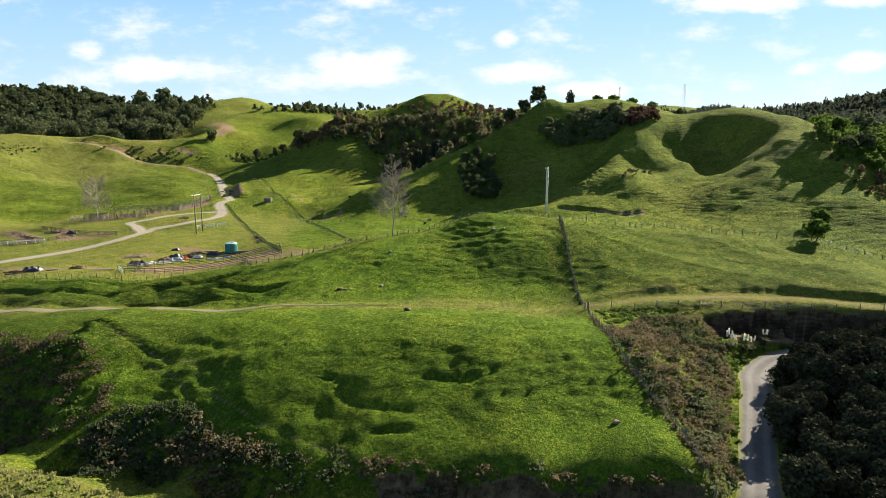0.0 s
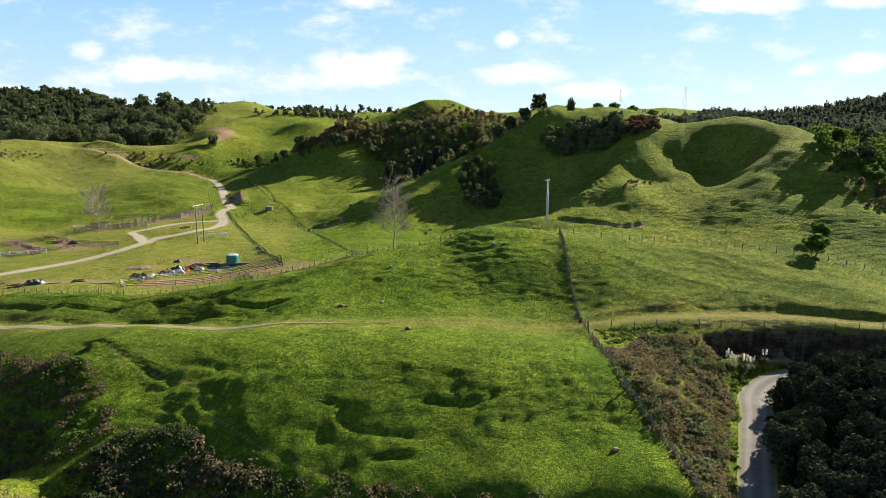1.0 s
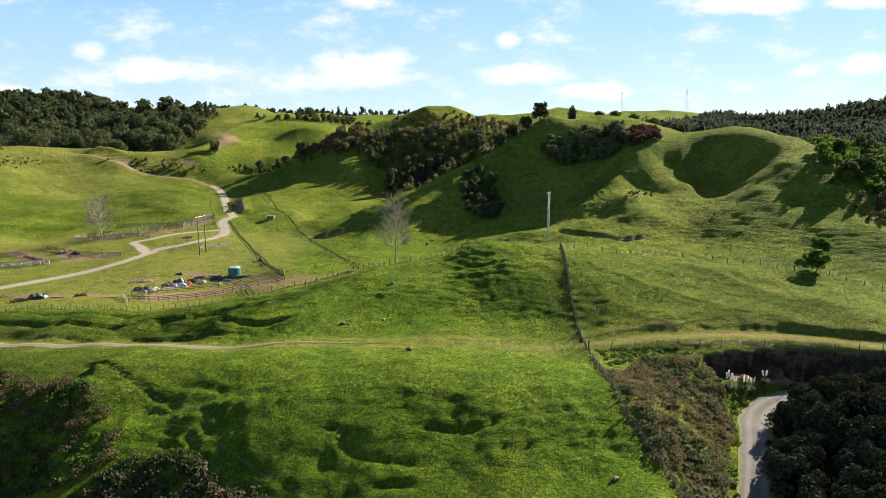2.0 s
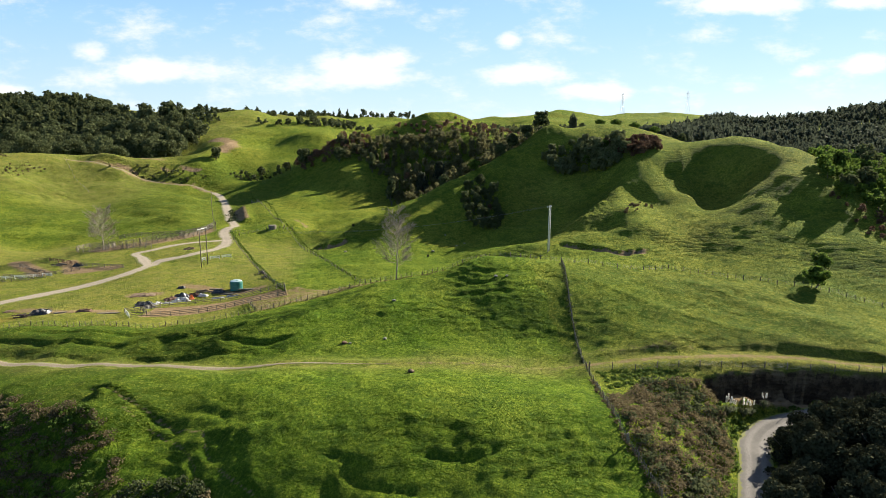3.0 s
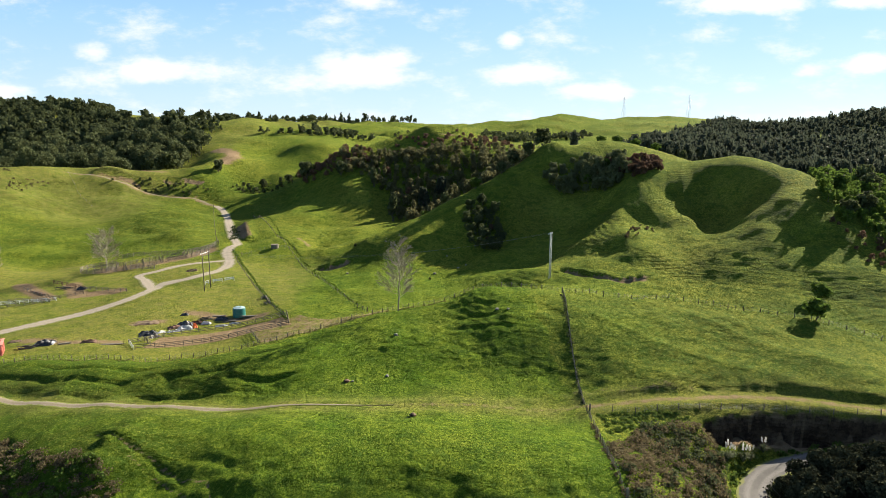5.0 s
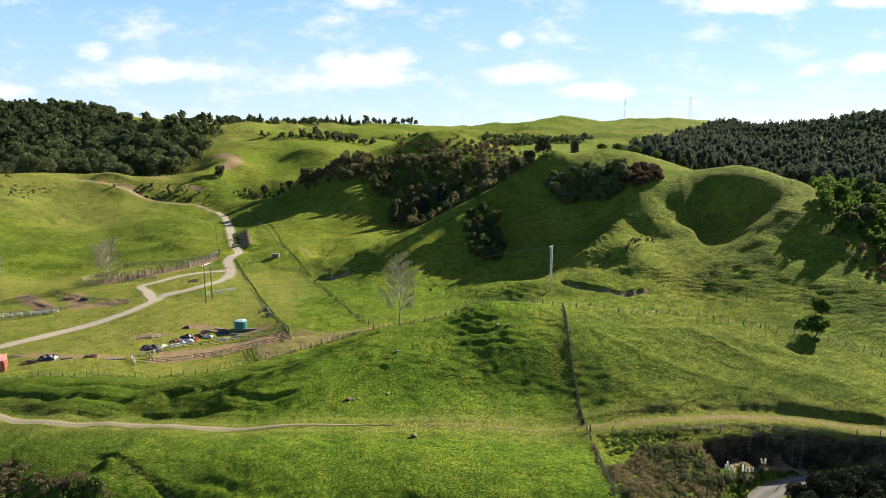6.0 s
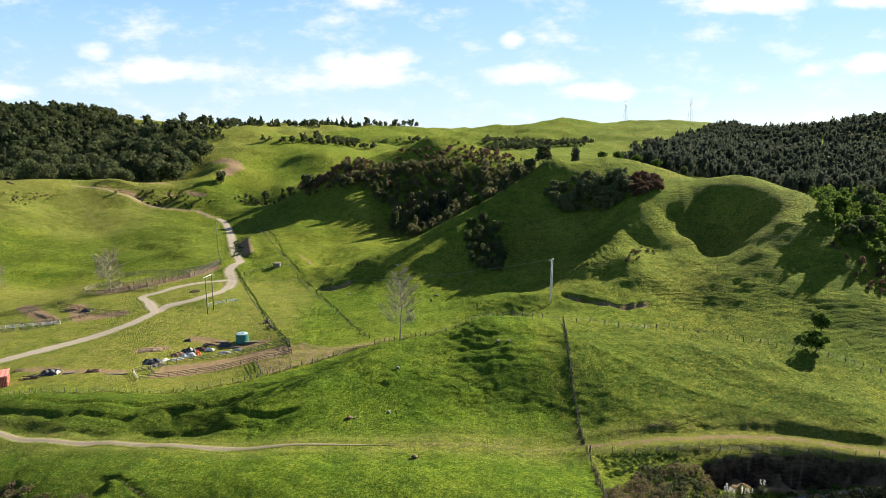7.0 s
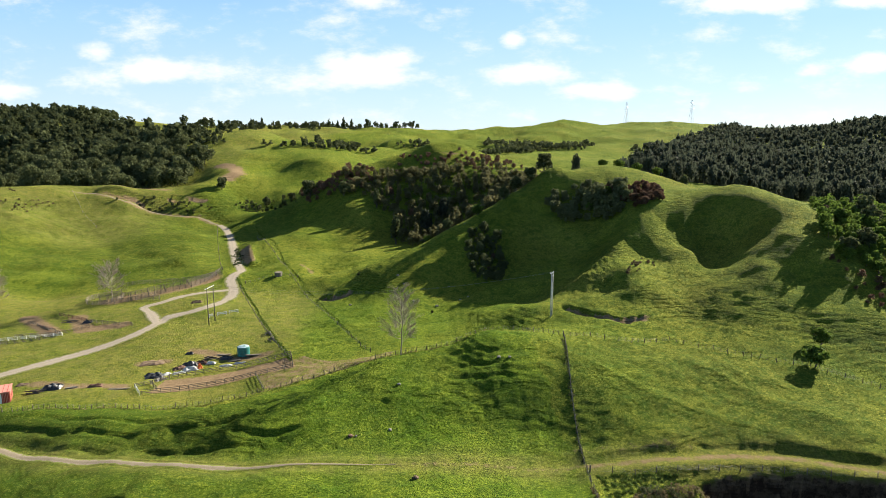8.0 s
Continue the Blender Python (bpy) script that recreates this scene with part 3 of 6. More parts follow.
for line, drop, reach in SCARPS:
    front, past = below_line(GX, GY, line)
    front = front + grain(GX, GY, 3.0, 55) * 0.9 + grain(GX, GY, 9.0, 56) * 0.7
    ends = ease(past, 1.5, -2.5)
    HEIGHT -= drop * (0.55 + 0.75 * ease(grain(GX, GY, 6.0, 57), -0.4, 0.4)) * ends * ease(front, 0.0, 0.5 if reach < 9.5 else 4.0) * ease(front, reach, 0.6 if reach < 9.5 else 4.0)
    if drop > 0.8:
        if reach < 9.5:
            scar = np.maximum(scar, ends * ease(front, -0.2, 0.2) * ease(front, min(reach, 1.5 + drop), 0.5) * min(1.0, 0.45 + drop * 0.25))


def bench(line, flat, shoulder):
    """Level the land across a road."""
    global HEIGHT
    c = smooth_line(line, 2.0)
    cz = land.height(c[:, 0], c[:, 1])
    lo, hi = c.min(0) - 12, c.max(0) + 12
    ii = np.where((XS > lo[0]) & (XS < hi[0]))[0]
    jj = np.where((YS > lo[1]) & (YS < hi[1]))[0]
    sub = np.ix_(jj, ii)
    gx, gy = GX[sub].ravel(), GY[sub].ravel()
    level, dist = np.zeros(len(gx)), np.zeros(len(gx))
    for k in range(0, len(gx), 20000):
        d = np.hypot(gx[k:k + 20000, None] - c[None, :, 0], gy[k:k + 20000, None] - c[None, :, 1])
        w = np.exp(-(d - d.min(1, keepdims=True)))
        level[k:k + 20000], dist[k:k + 20000] = (w * cz).sum(1) / w.sum(1), d.min(1)
    keep = ease(dist, flat, shoulder).reshape(HEIGHT[sub].shape)
    HEIGHT[sub] = HEIGHT[sub] * keep + level.reshape(keep.shape) * (1 - keep)


bench(GRAVEL_ROAD, 2.6, 5.0)
bench(FARM_TRACK, 2.0, 5.0)
bench(TRACK_LOOP, 1.6, 4.0)
bench(TERRACE_TRACK, 1.3, 4.0)
bench(HILL_TRACK, 1.8, 4.5)
path_d = np.minimum(path_d, off_line(GX, GY, GULLY_PATH))
HEIGHT -= 0.14 * np.exp(-(path_d / 0.5) ** 2)
HEIGHT -= 0.06 * np.exp(-(np.abs(terrace_d - 0.8) / 0.35) ** 2)


def ground(x, y):
    """The height of the finished land at places of the plan."""
    x, y = np.atleast_1d(np.asarray(x, float)), np.atleast_1d(np.asarray(y, float))
    i = np.clip(np.searchsorted(XS, x) - 1, 0, len(XS) - 2)
    j = np.clip(np.searchsorted(YS, y) - 1, 0, len(YS) - 2)
    u, v = (x - XS[i]) / (XS[i + 1] - XS[i]), (y - YS[j]) / (YS[j + 1] - YS[j])
    return (HEIGHT[j, i] * (1 - u) + HEIGHT[j, i + 1] * u) * (1 - v) + (HEIGHT[j + 1, i] * (1 - u) + HEIGHT[j + 1, i + 1] * u) * v


def gz(x, y):
    return float(ground(x, y)[0])


def sheet(name, verts, faces, material, smooth=True):
    """A mesh object out of arrays of corners and of faces with four corners each."""
    mesh = bpy.data.meshes.new(name)
    mesh.vertices.add(len(verts))
    mesh.vertices.foreach_set("co", np.asarray(verts, np.float32).ravel())
    faces = np.asarray(faces, np.int32)
    n, k = faces.shape
    mesh.loops.add(n * k)
    mesh.loops.foreach_set("vertex_index", faces.ravel())
    mesh.polygons.add(n)
    mesh.polygons.foreach_set("loop_start", np.arange(0, n * k, k, dtype=np.int32))
    mesh.polygons.foreach_set("loop_total", np.full(n, k, np.int32))
    mesh.polygons.foreach_set("use_smooth", np.full(n, smooth, bool))
    mesh.update(calc_edges=True)
    mesh.validate()
    if material:
        mesh.materials.append(material)
    return new(name, mesh)


def grid_faces(rows, cols):
    a = (np.arange(rows - 1)[:, None] * cols + np.arange(cols - 1)[None, :]).ravel()
    return np.stack([a, a + 1, a + 1 + cols, a + cols], 1)


def mark(ob, name, values):
    """A number for every corner of the mesh, for its material."""
    at = ob.data.attributes.new(name, "FLOAT", "POINT")
    at.data.foreach_set("value", np.asarray(values, np.float32).ravel())



# ---- materials ----
def material(name):
    mat = bpy.data.materials.new(name)
    mat.use_nodes = True
    return mat, Nodes(mat.node_tree)


def finish(N, shader, bump=None):
    N.add("ShaderNodeOutputMaterial", Surface=shader)


def bumped(N, height, strength, distance):
    return N.add("ShaderNodeBump", Height=height, Strength=strength, Distance=distance).outputs[0]


def make_pasture():
    mat, N = material("pasture")
    at = N.add("ShaderNodeNewGeometry")
    place = at.outputs["Position"]
    wide, mid, fine = N.noise(place, 0.022, 4), N.noise(place, 0.13, 5, 0.6), N.noise(place, 1.3, 5, 0.7)
    tuft = N.noise(place, 3.6, 4, 0.8)
    speck = N.noise(place, 1.9, 5, 0.82)
    patch = N.noise(place, 0.42, 6, 0.78)
    tilt = N.add("ShaderNodeSeparateXYZ", Vector=at.outputs["Normal"]).outputs[2]
    green = N.mix(N.ramp(mid, (0.35, 0.0), (0.65, 1.0)), (0.124, 0.166, 0.019), (0.252, 0.276, 0.033))
    green = N.mix(N.ramp(wide, (0.45, 0.0), (0.66, 0.9)), green, (0.275, 0.262, 0.040))
    lush = N.add("ShaderNodeAttribute")
    lush.attribute_name = "lush"
    rich = N.mix(N.ramp(mid, (0.35, 0.0), (0.65, 1.0)), (0.074, 0.148, 0.010), (0.160, 0.240, 0.018))
    green = N.mix(N.math("MULTIPLY", lush.outputs["Fac"], N.ramp(N.noise(place, 0.07, 4, 0.6), (0.3, 1.0), (0.72, 0.45))), green, rich)
    rank = N.add("ShaderNodeAttribute")
    rank.attribute_name = "rank"
    green = N.mix(N.math("MULTIPLY", rank.outputs["Fac"], N.ramp(N.noise(place, 0.3, 5, 0.7), (0.36, 0.25), (0.62, 0.95))), green, (0.074, 0.088, 0.016))
    # darker rank clumps and rushes, paler bitten turf
    green = N.mix(N.ramp(patch, (0.50, 0.0), (0.58, 0.75)), green, (0.060, 0.106, 0.016))
    green = N.mix(N.ramp(patch, (0.33, 0.40), (0.43, 0.0)), green, (0.270, 0.300, 0.045))
    # fine dark grain: shade between grass tufts, put into the colour
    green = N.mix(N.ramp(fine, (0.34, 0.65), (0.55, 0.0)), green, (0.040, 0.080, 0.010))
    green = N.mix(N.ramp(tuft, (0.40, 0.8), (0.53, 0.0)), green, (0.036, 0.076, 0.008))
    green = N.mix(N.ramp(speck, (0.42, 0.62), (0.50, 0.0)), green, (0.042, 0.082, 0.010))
    green = N.mix(N.ramp(speck, (0.55, 0.0), (0.64, 0.5)), green, (0.300, 0.330, 0.050))
    dry = N.add("ShaderNodeAttribute")
    dry.attribute_name = "dry"
    drymix = N.math("MULTIPLY", dry.outputs["Fac"], N.ramp(N.noise(place, 0.25, 5, 0.7), (0.32, 0.1), (0.68, 1.0)))
    green = N.mix(drymix, green, (0.270, 0.225, 0.078))
    bare = N.add("ShaderNodeAttribute")
    bare.attribute_name = "bare"
    # bare earth shows on faces too steep for grass and where stock and wheels tread
    cliff = N.add("ShaderNodeMapRange", Value=N.math("MULTIPLY_ADD", N.math("SUBTRACT", patch, 0.5), 0.5, tilt), i1=0.60, i2=0.42, i3=0.0, i4=1.0).outputs[0]
    earth = N.mix(N.noise(place, 0.9, 5, 0.75), (0.110, 0.064, 0.034), (0.380, 0.280, 0.170))
    worn = N.math("ADD", bare.outputs["Fac"], N.math("MULTIPLY", N.math("SUBTRACT", patch, 0.5), 1.3))
    worn = N.add("ShaderNodeMapRange", Value=worn, i1=0.38, i2=0.70).outputs[0]
    colour = N.mix(N.math("MULTIPLY", worn, N.ramp(bare.outputs["Fac"], (0.05, 0.0), (0.2, 1.0))), green, earth)
    # darker brown clay on the steep cuts, their shade put into the colour
    clay = N.mix(N.ramp(patch, (0.42, 0.0), (0.58, 1.0)), (0.060, 0.040, 0.026), (0.150, 0.105, 0.066))
    colour = N.mix(cliff, colour, clay)
    # narrow stock treads along the slopes, broken here and there
    high = N.add("ShaderNodeSeparateXYZ", Vector=place).outputs[2]
    bent = N.math("ADD", high, N.math("MULTIPLY", N.math("ADD", mid, N.math("MULTIPLY", patch, 0.7)), 3.2))
    saw = N.math("PINGPONG", bent, 0.42)
    slope = N.add("ShaderNodeMapRange", Value=tilt, i1=0.985, i2=0.90, i3=0.0, i4=1.0).outputs[0]
    tread = N.math("MULTIPLY", N.math("MULTIPLY", saw, slope), N.ramp(N.noise(place, 0.06, 3), (0.40, 0.1), (0.58, 1.0)))
    small = N.math("ADD", N.math("MULTIPLY", tuft, 0.26), N.math("ADD", N.math("MULTIPLY", fine, 0.40), N.math("MULTIPLY", speck, 0.34)))
    broad = N.math("ADD", N.math("MULTIPLY", patch, 0.50), N.math("MULTIPLY", tread, 1.05))
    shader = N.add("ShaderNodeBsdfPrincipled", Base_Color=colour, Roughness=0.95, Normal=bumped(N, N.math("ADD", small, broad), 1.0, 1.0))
    shader.inputs["Specular IOR Level"].default_value = 0.02
    finish(N, shader.outputs[0])
    return mat


PASTURE = make_pasture()
ground_ob = sheet("ground", np.stack([GX, GY, HEIGHT], -1).reshape(-1, 3), grid_faces(*GX.shape), PASTURE)
tagged(ground_ob, "green grazed hill pasture with stock terraces and slips", "ground", kind="structure")
bare = np.maximum(np.exp(-(terrace_d / 1.4) ** 2) * (0.62 - 0.2 * ease(GX, -45, -25) * ease(GX, 30, 22)), np.exp(-(farm_d / 2.4) ** 2) * 0.5)
bare = np.maximum(bare, np.exp(-(path_d / 0.34) ** 2) * 0.62)
bare = np.maximum(bare, np.exp(-(hill_d / 2.6) ** 2) * 0.8)
bare = np.maximum(bare, scar)
PLOUGHED = [(-74, 143.5), (-50.5, 153.6), (-40.5, 155), (-43.5, 163), (-54, 162.4), (-74, 153)]
DRY_STRIP = [(-49.5, 152.5), (-43.8, 139.5), (-27, 145), (-15, 151.5), (-14, 160), (-26, 156), (-41, 163)]
bare = np.maximum(bare, 0.78 * inside(GX, GY, PLOUGHED) + 0.56 * inside(GX, GY, DRY_STRIP) * ~inside(GX, GY, PLOUGHED))
BARE_EARTH = [([(-174, 472), (-158, 456), (-150, 440), (-153, 426)], 7.0, 0.95), ([(-85, 163), (-79, 164.5)], 2.6, 0.7), ([(-89.5, 272), (-95, 285), (-101, 300)], 3.0, 1.0),
                          ([(-127, 204), (-119, 193), (-108, 197)], 3.2, 1.1), ([(-145, 205), (-128, 191)], 3.2, 1.1), ([(-124, 221), (-114, 227), (-106, 235), (-98, 247)], 5.0, 1.2),
                          ([(-160, 232), (-140, 233), (-128, 236)], 1.2, 0.6), ([(-106, 150), (-96, 148), (-82, 147)], 2.8, 0.75), ([(-74, 172), (-62, 169), (-52, 170)], 2.8, 0.75)]
BARE_EARTH += [([(-64, 262), (-58, 255)], 2.0, 0.6), ([(-20, 392), (-2, 391), (14, 386)], 1.6, 0.8), ([(24, 112), (36, 110.5), (46, 111)], 1.5, 0.45), ([(49, 101), (55, 102.4), (64, 102), (72, 100.6), (80, 100)], 2.6, 1.2), ([(-214, 380), (-195, 390), (-178, 392)], 3.0, 0.8)]
for line, reach, much in BARE_EARTH:
    bare = np.maximum(bare, much * np.exp(-(off_line(GX, GY, line) / reach) ** 2))
mark(ground_ob, "bare", bare)
dry_a = np.clip(0.45 * ease(GX, -150, -185) * ease(GY, 285, 320) + yard * 0.5 + 0.5 * np.exp(-(terrace_d / 5) ** 2) + 0.12 * ease(GX, 10, 40) * ease(GY, 160, 190) * ease(GY, 330, 300) + 0.5 * ease(GX, -20, -30) * ease(GY, 70, 60), 0, 1)
mark(ground_ob, "dry", dry_a)
LUSH = [(-160, 96), (-90, 92), (-60, 75), (-36, 70), (-12, 62), (26, 55), (26, 92), (23, 114), (20.5, 140), (19.5, 153.5), (10, 155), (-13, 150.5), (-30, 143), (-44, 133), (-60, 131.5), (-150, 134)]
edge_x, edge_y = GX + grain(GX, GY, 4.0, 81) * 1.2, GY + grain(GX, GY, 4.0, 82) * 1.2
VALLEY = [(-60, 240), (-42, 168), (-14, 166), (24, 176), (30, 196), (-12, 222), (-44, 232)]
# last term: shade of the left terrace and bank, put into the colour
rank = ease(GX, 20, 30) * ease(GY, 108, 114) * ease(GY, 165, 150) * ease(GX, 140, 110) + 1.3 * ease(GX, -110, -140) * ease(GY, 270, 300) * ease(GY, 420, 380) + 0.75 * ease(GX, -84, -100) * ease(GY, 240, 256) * ease(GY, 420, 380) + 1.0 * ease(GX, -30, -52) * ease(GY, 82, 90) * ease(GY, 135, 131)
mark(ground_ob, "rank", np.clip(rank, 0, 1) * ease(grain(GX, GY, 16.0, 83), -0.8, 0.1))
mark(ground_ob, "lush", np.maximum(1.0 * inside(edge_x, edge_y, LUSH), 0.6 * inside(edge_x, edge_y, VALLEY)) * (1 - 0.6 * np.exp(-(terrace_d / 4) ** 2)))



def leaf_material(name, dark, light, through, gloss=0.75, scale=0.35, spec=0.06):
    mat, N = material(name)
    at = N.add("ShaderNodeNewGeometry")
    own = N.add("ShaderNodeObjectInfo").outputs["Random"]
    patch = N.noise(at.outputs["Position"], scale, 3, 0.6)
    mixed = N.math("ADD", N.math("MULTIPLY", at.outputs["Random Per Island"], 0.55), N.math("MULTIPLY", patch, 0.55))
    mixed = N.math("ADD", mixed, N.math("MULTIPLY", N.math("SUBTRACT", own, 0.5), 0.3))
    colour = N.mix(N.ramp(mixed, (0.2, 0.0), (0.85, 1.0)), dark, light)
    solid = N.add("ShaderNodeBsdfPrincipled", Base_Color=colour, Roughness=gloss)
    solid.inputs["Specular IOR Level"].default_value = spec
    thin = N.add("ShaderNodeBsdfTranslucent", Color=N.mix(0.5, colour, tuple(min(1.0, c * 1.5) for c in light)))
    both = N.add("ShaderNodeMixShader", Fac=through, i1=solid.outputs[0], i2=thin.outputs[0])
    finish(N, both.outputs[0])
    return mat


def solid_material(name, dark, light, scale=2.0, roughness=0.8, metal=0.0, bump=0.3, stretch=(1, 1, 1), spec=0.3):
    mat, N = material(name)
    place = N.add("ShaderNodeTexCoord").outputs["Object"]
    own = N.add("ShaderNodeObjectInfo").outputs["Random"]
    moved = N.vec("ADD", N.vec("MULTIPLY", place, stretch).outputs[0], N.add("ShaderNodeCombineXYZ", X=N.math("MULTIPLY", own, 37.0)).outputs[0]).outputs[0]
    coarse, fine = N.noise(moved, scale, 4, 0.6), N.noise(moved, scale * 9, 3, 0.65)
    both = N.math("ADD", N.math("MULTIPLY", coarse, 0.6), N.math("MULTIPLY", fine, 0.4))
    both = N.math("ADD", both, N.math("MULTIPLY", N.math("SUBTRACT", own, 0.5), 0.15))
    colour = N.mix(N.ramp(both, (0.3, 0.0), (0.7, 1.0)), dark, light)
    shader = N.add("ShaderNodeBsdfPrincipled", Base_Color=colour, Roughness=roughness, Metallic=metal, Normal=bumped(N, fine, bump, 0.02))
    shader.inputs["Specular IOR Level"].default_value = spec
    finish(N, shader.outputs[0])
    return mat


BUSH_LEAF = leaf_material("bush_leaf", (0.024, 0.034, 0.016), (0.096, 0.112, 0.048), 0.3, scale=0.12)
HILL_LEAF = leaf_material("hill_bush_leaf", (0.040, 0.046, 0.022), (0.190, 0.180, 0.085), 0.35, scale=0.12)
PALE_LEAF = leaf_material("pale_leaf", (0.050, 0.062, 0.030), (0.135, 0.150, 0.070), 0.3)
RUST_LEAF = leaf_material("rust_leaf", (0.040, 0.028, 0.020), (0.190, 0.115, 0.075), 0.25)
BRIGHT_LEAF = leaf_material("bright_leaf", (0.030, 0.055, 0.012), (0.110, 0.165, 0.030), 0.35)
TEATREE_LEAF = leaf_material("teatree_leaf", (0.022, 0.028, 0.019), (0.072, 0.084, 0.056), 0.3, scale=0.12)
SCRUB_LEAF = leaf_material("scrub_leaf", (0.042, 0.036, 0.020), (0.185, 0.148, 0.080), 0.3, scale=0.5)
# leaf colour darkened to stand for the shade beside the road
SHADE_DARK_LEAF = leaf_material("shade_dark_leaf", (0.018, 0.021, 0.012), (0.062, 0.066, 0.036), 0.05, 0.95, spec=0.01)
GRASS_BLADE = leaf_material("grass_blade", (0.050, 0.105, 0.010), (0.120, 0.190, 0.018), 0.12, scale=0.12)
TUSSOCK_BLADE = leaf_material("tussock_blade", (0.10, 0.12, 0.03), (0.26, 0.25, 0.10), 0.35)
PLUME = leaf_material("plume", (0.55, 0.50, 0.40), (0.80, 0.76, 0.68), 0.4)
BARK = solid_material("bark", (0.050, 0.042, 0.034), (0.150, 0.130, 0.105), 3.0, 0.9, stretch=(1, 1, 0.3))
PALE_BARK = solid_material("pale_bark", (0.20, 0.165, 0.135), (0.36, 0.305, 0.255), 2.0, 0.85, stretch=(1, 1, 0.3))
POST_WOOD = solid_material("post_wood", (0.085, 0.072, 0.055), (0.24, 0.21, 0.17), 3.0, 0.85, stretch=(1, 1, 0.3))
RAIL_WOOD = solid_material("rail_wood", (0.10, 0.085, 0.065), (0.27, 0.235, 0.19), 2.5, 0.85)
WHITE_BOARD = solid_material("white_board", (0.70, 0.69, 0.65), (0.86, 0.85, 0.82), 2.0, 0.6)
POLE_WOOD = solid_material("pole_wood", (0.42, 0.41, 0.38), (0.62, 0.60, 0.56), 1.5, 0.8, stretch=(1, 1, 0.2))
DARK_POLE = solid_material("dark_pole", (0.075, 0.065, 0.05), (0.18, 0.16, 0.13), 1.5, 0.85, stretch=(1, 1, 0.2))
STEEL = solid_material("galvanised_steel", (0.34, 0.35, 0.36), (0.55, 0.56, 0.57), 3.0, 0.45, 0.8)
WIRE = solid_material("fence_wire", (0.22, 0.22, 0.22), (0.34, 0.33, 0.32), 3.0, 0.55, 0.6)
TANK_GREEN = solid_material("tank_plastic", (0.010, 0.105, 0.095), (0.020, 0.170, 0.150), 0.8, 0.45, spec=0.5)
# paler tank plastic: the sun on the top is put into the colour
TANK_SUNLIT = solid_material("sunlit_tank_plastic", (0.22, 0.34, 0.36), (0.50, 0.62, 0.64), 0.9, 0.4, spec=0.5)
CONCRETE = solid_material("concrete", (0.26, 0.25, 0.23), (0.48, 0.46, 0.43), 1.5, 0.9)
RED_PAINT = solid_material("red_paint", (0.26, 0.030, 0.022), (0.48, 0.085, 0.060), 0.7, 0.55)
PINK_PAINT = solid_material("faded_red_paint", (0.50, 0.16, 0.12), (0.66, 0.30, 0.24), 0.7, 0.6)
BLACK_SHEET = solid_material("black_plastic", (0.010, 0.010, 0.011), (0.030, 0.031, 0.034), 1.5, 0.35, spec=0.5)
WHITE_SHEET = solid_material("white_sheet", (0.30, 0.30, 0.30), (0.62, 0.62, 0.61), 1.2, 0.45)
ORANGE_SHEET = solid_material("orange_sheet", (0.55, 0.13, 0.04), (0.75, 0.24, 0.09), 1.2, 0.5)
RUST_IRON = solid_material("rusty_iron", (0.075, 0.040, 0.028), (0.22, 0.13, 0.09), 2.0, 0.8, 0.2)
EARTH = solid_material("dug_earth", (0.085, 0.055, 0.035), (0.24, 0.17, 0.11), 1.2, 0.95)
STONE = solid_material("pale_stone", (0.13, 0.125, 0.10), (0.33, 0.30, 0.25), 1.5, 0.9)
CERAMIC = solid_material("insulator_ceramic", (0.55, 0.54, 0.50), (0.75, 0.74, 0.70), 3.0, 0.25, spec=0.5)


def make_gravel(name, pale, dark, verge, ruts=0.85):
    mat, N = material(name)
    place = N.add("ShaderNodeNewGeometry").outputs["Position"]
    across = N.add("ShaderNodeAttribute")
    across.attribute_name = "across"
    edge = N.add("ShaderNodeAttribute")
    edge.attribute_name = "edge"
    fine, mid = N.noise(place, 5.0, 4, 0.75), N.noise(place, 0.6, 4, 0.6)
    colour = N.mix(N.ramp(fine, (0.35, 0.0), (0.65, 1.0)), dark, pale)
    colour = N.mix(N.math("MULTIPLY", across.outputs["Fac"], ruts), colour, tuple(c * 0.7 for c in dark))
    colour = N.mix(N.math("MULTIPLY", N.ramp(mid, (0.45, 0.0), (0.7, 1.0)), 0.4), colour, tuple(c * 0.8 for c in pale))
    grassy = N.math("ADD", edge.outputs["Fac"], N.math("MULTIPLY", N.math("SUBTRACT", N.noise(place, 0.7, 5, 0.75), 0.5), 2.0))
    colour = N.mix(N.add("ShaderNodeMapRange", Value=grassy, i1=0.42, i2=0.62).outputs[0], colour, verge)
    shader = N.add("ShaderNodeBsdfPrincipled", Base_Color=colour, Roughness=0.9, Normal=bumped(N, fine, 0.5, 0.05))
    shader.inputs["Specular IOR Level"].default_value = 0.2
    finish(N, shader.outputs[0])
    return mat


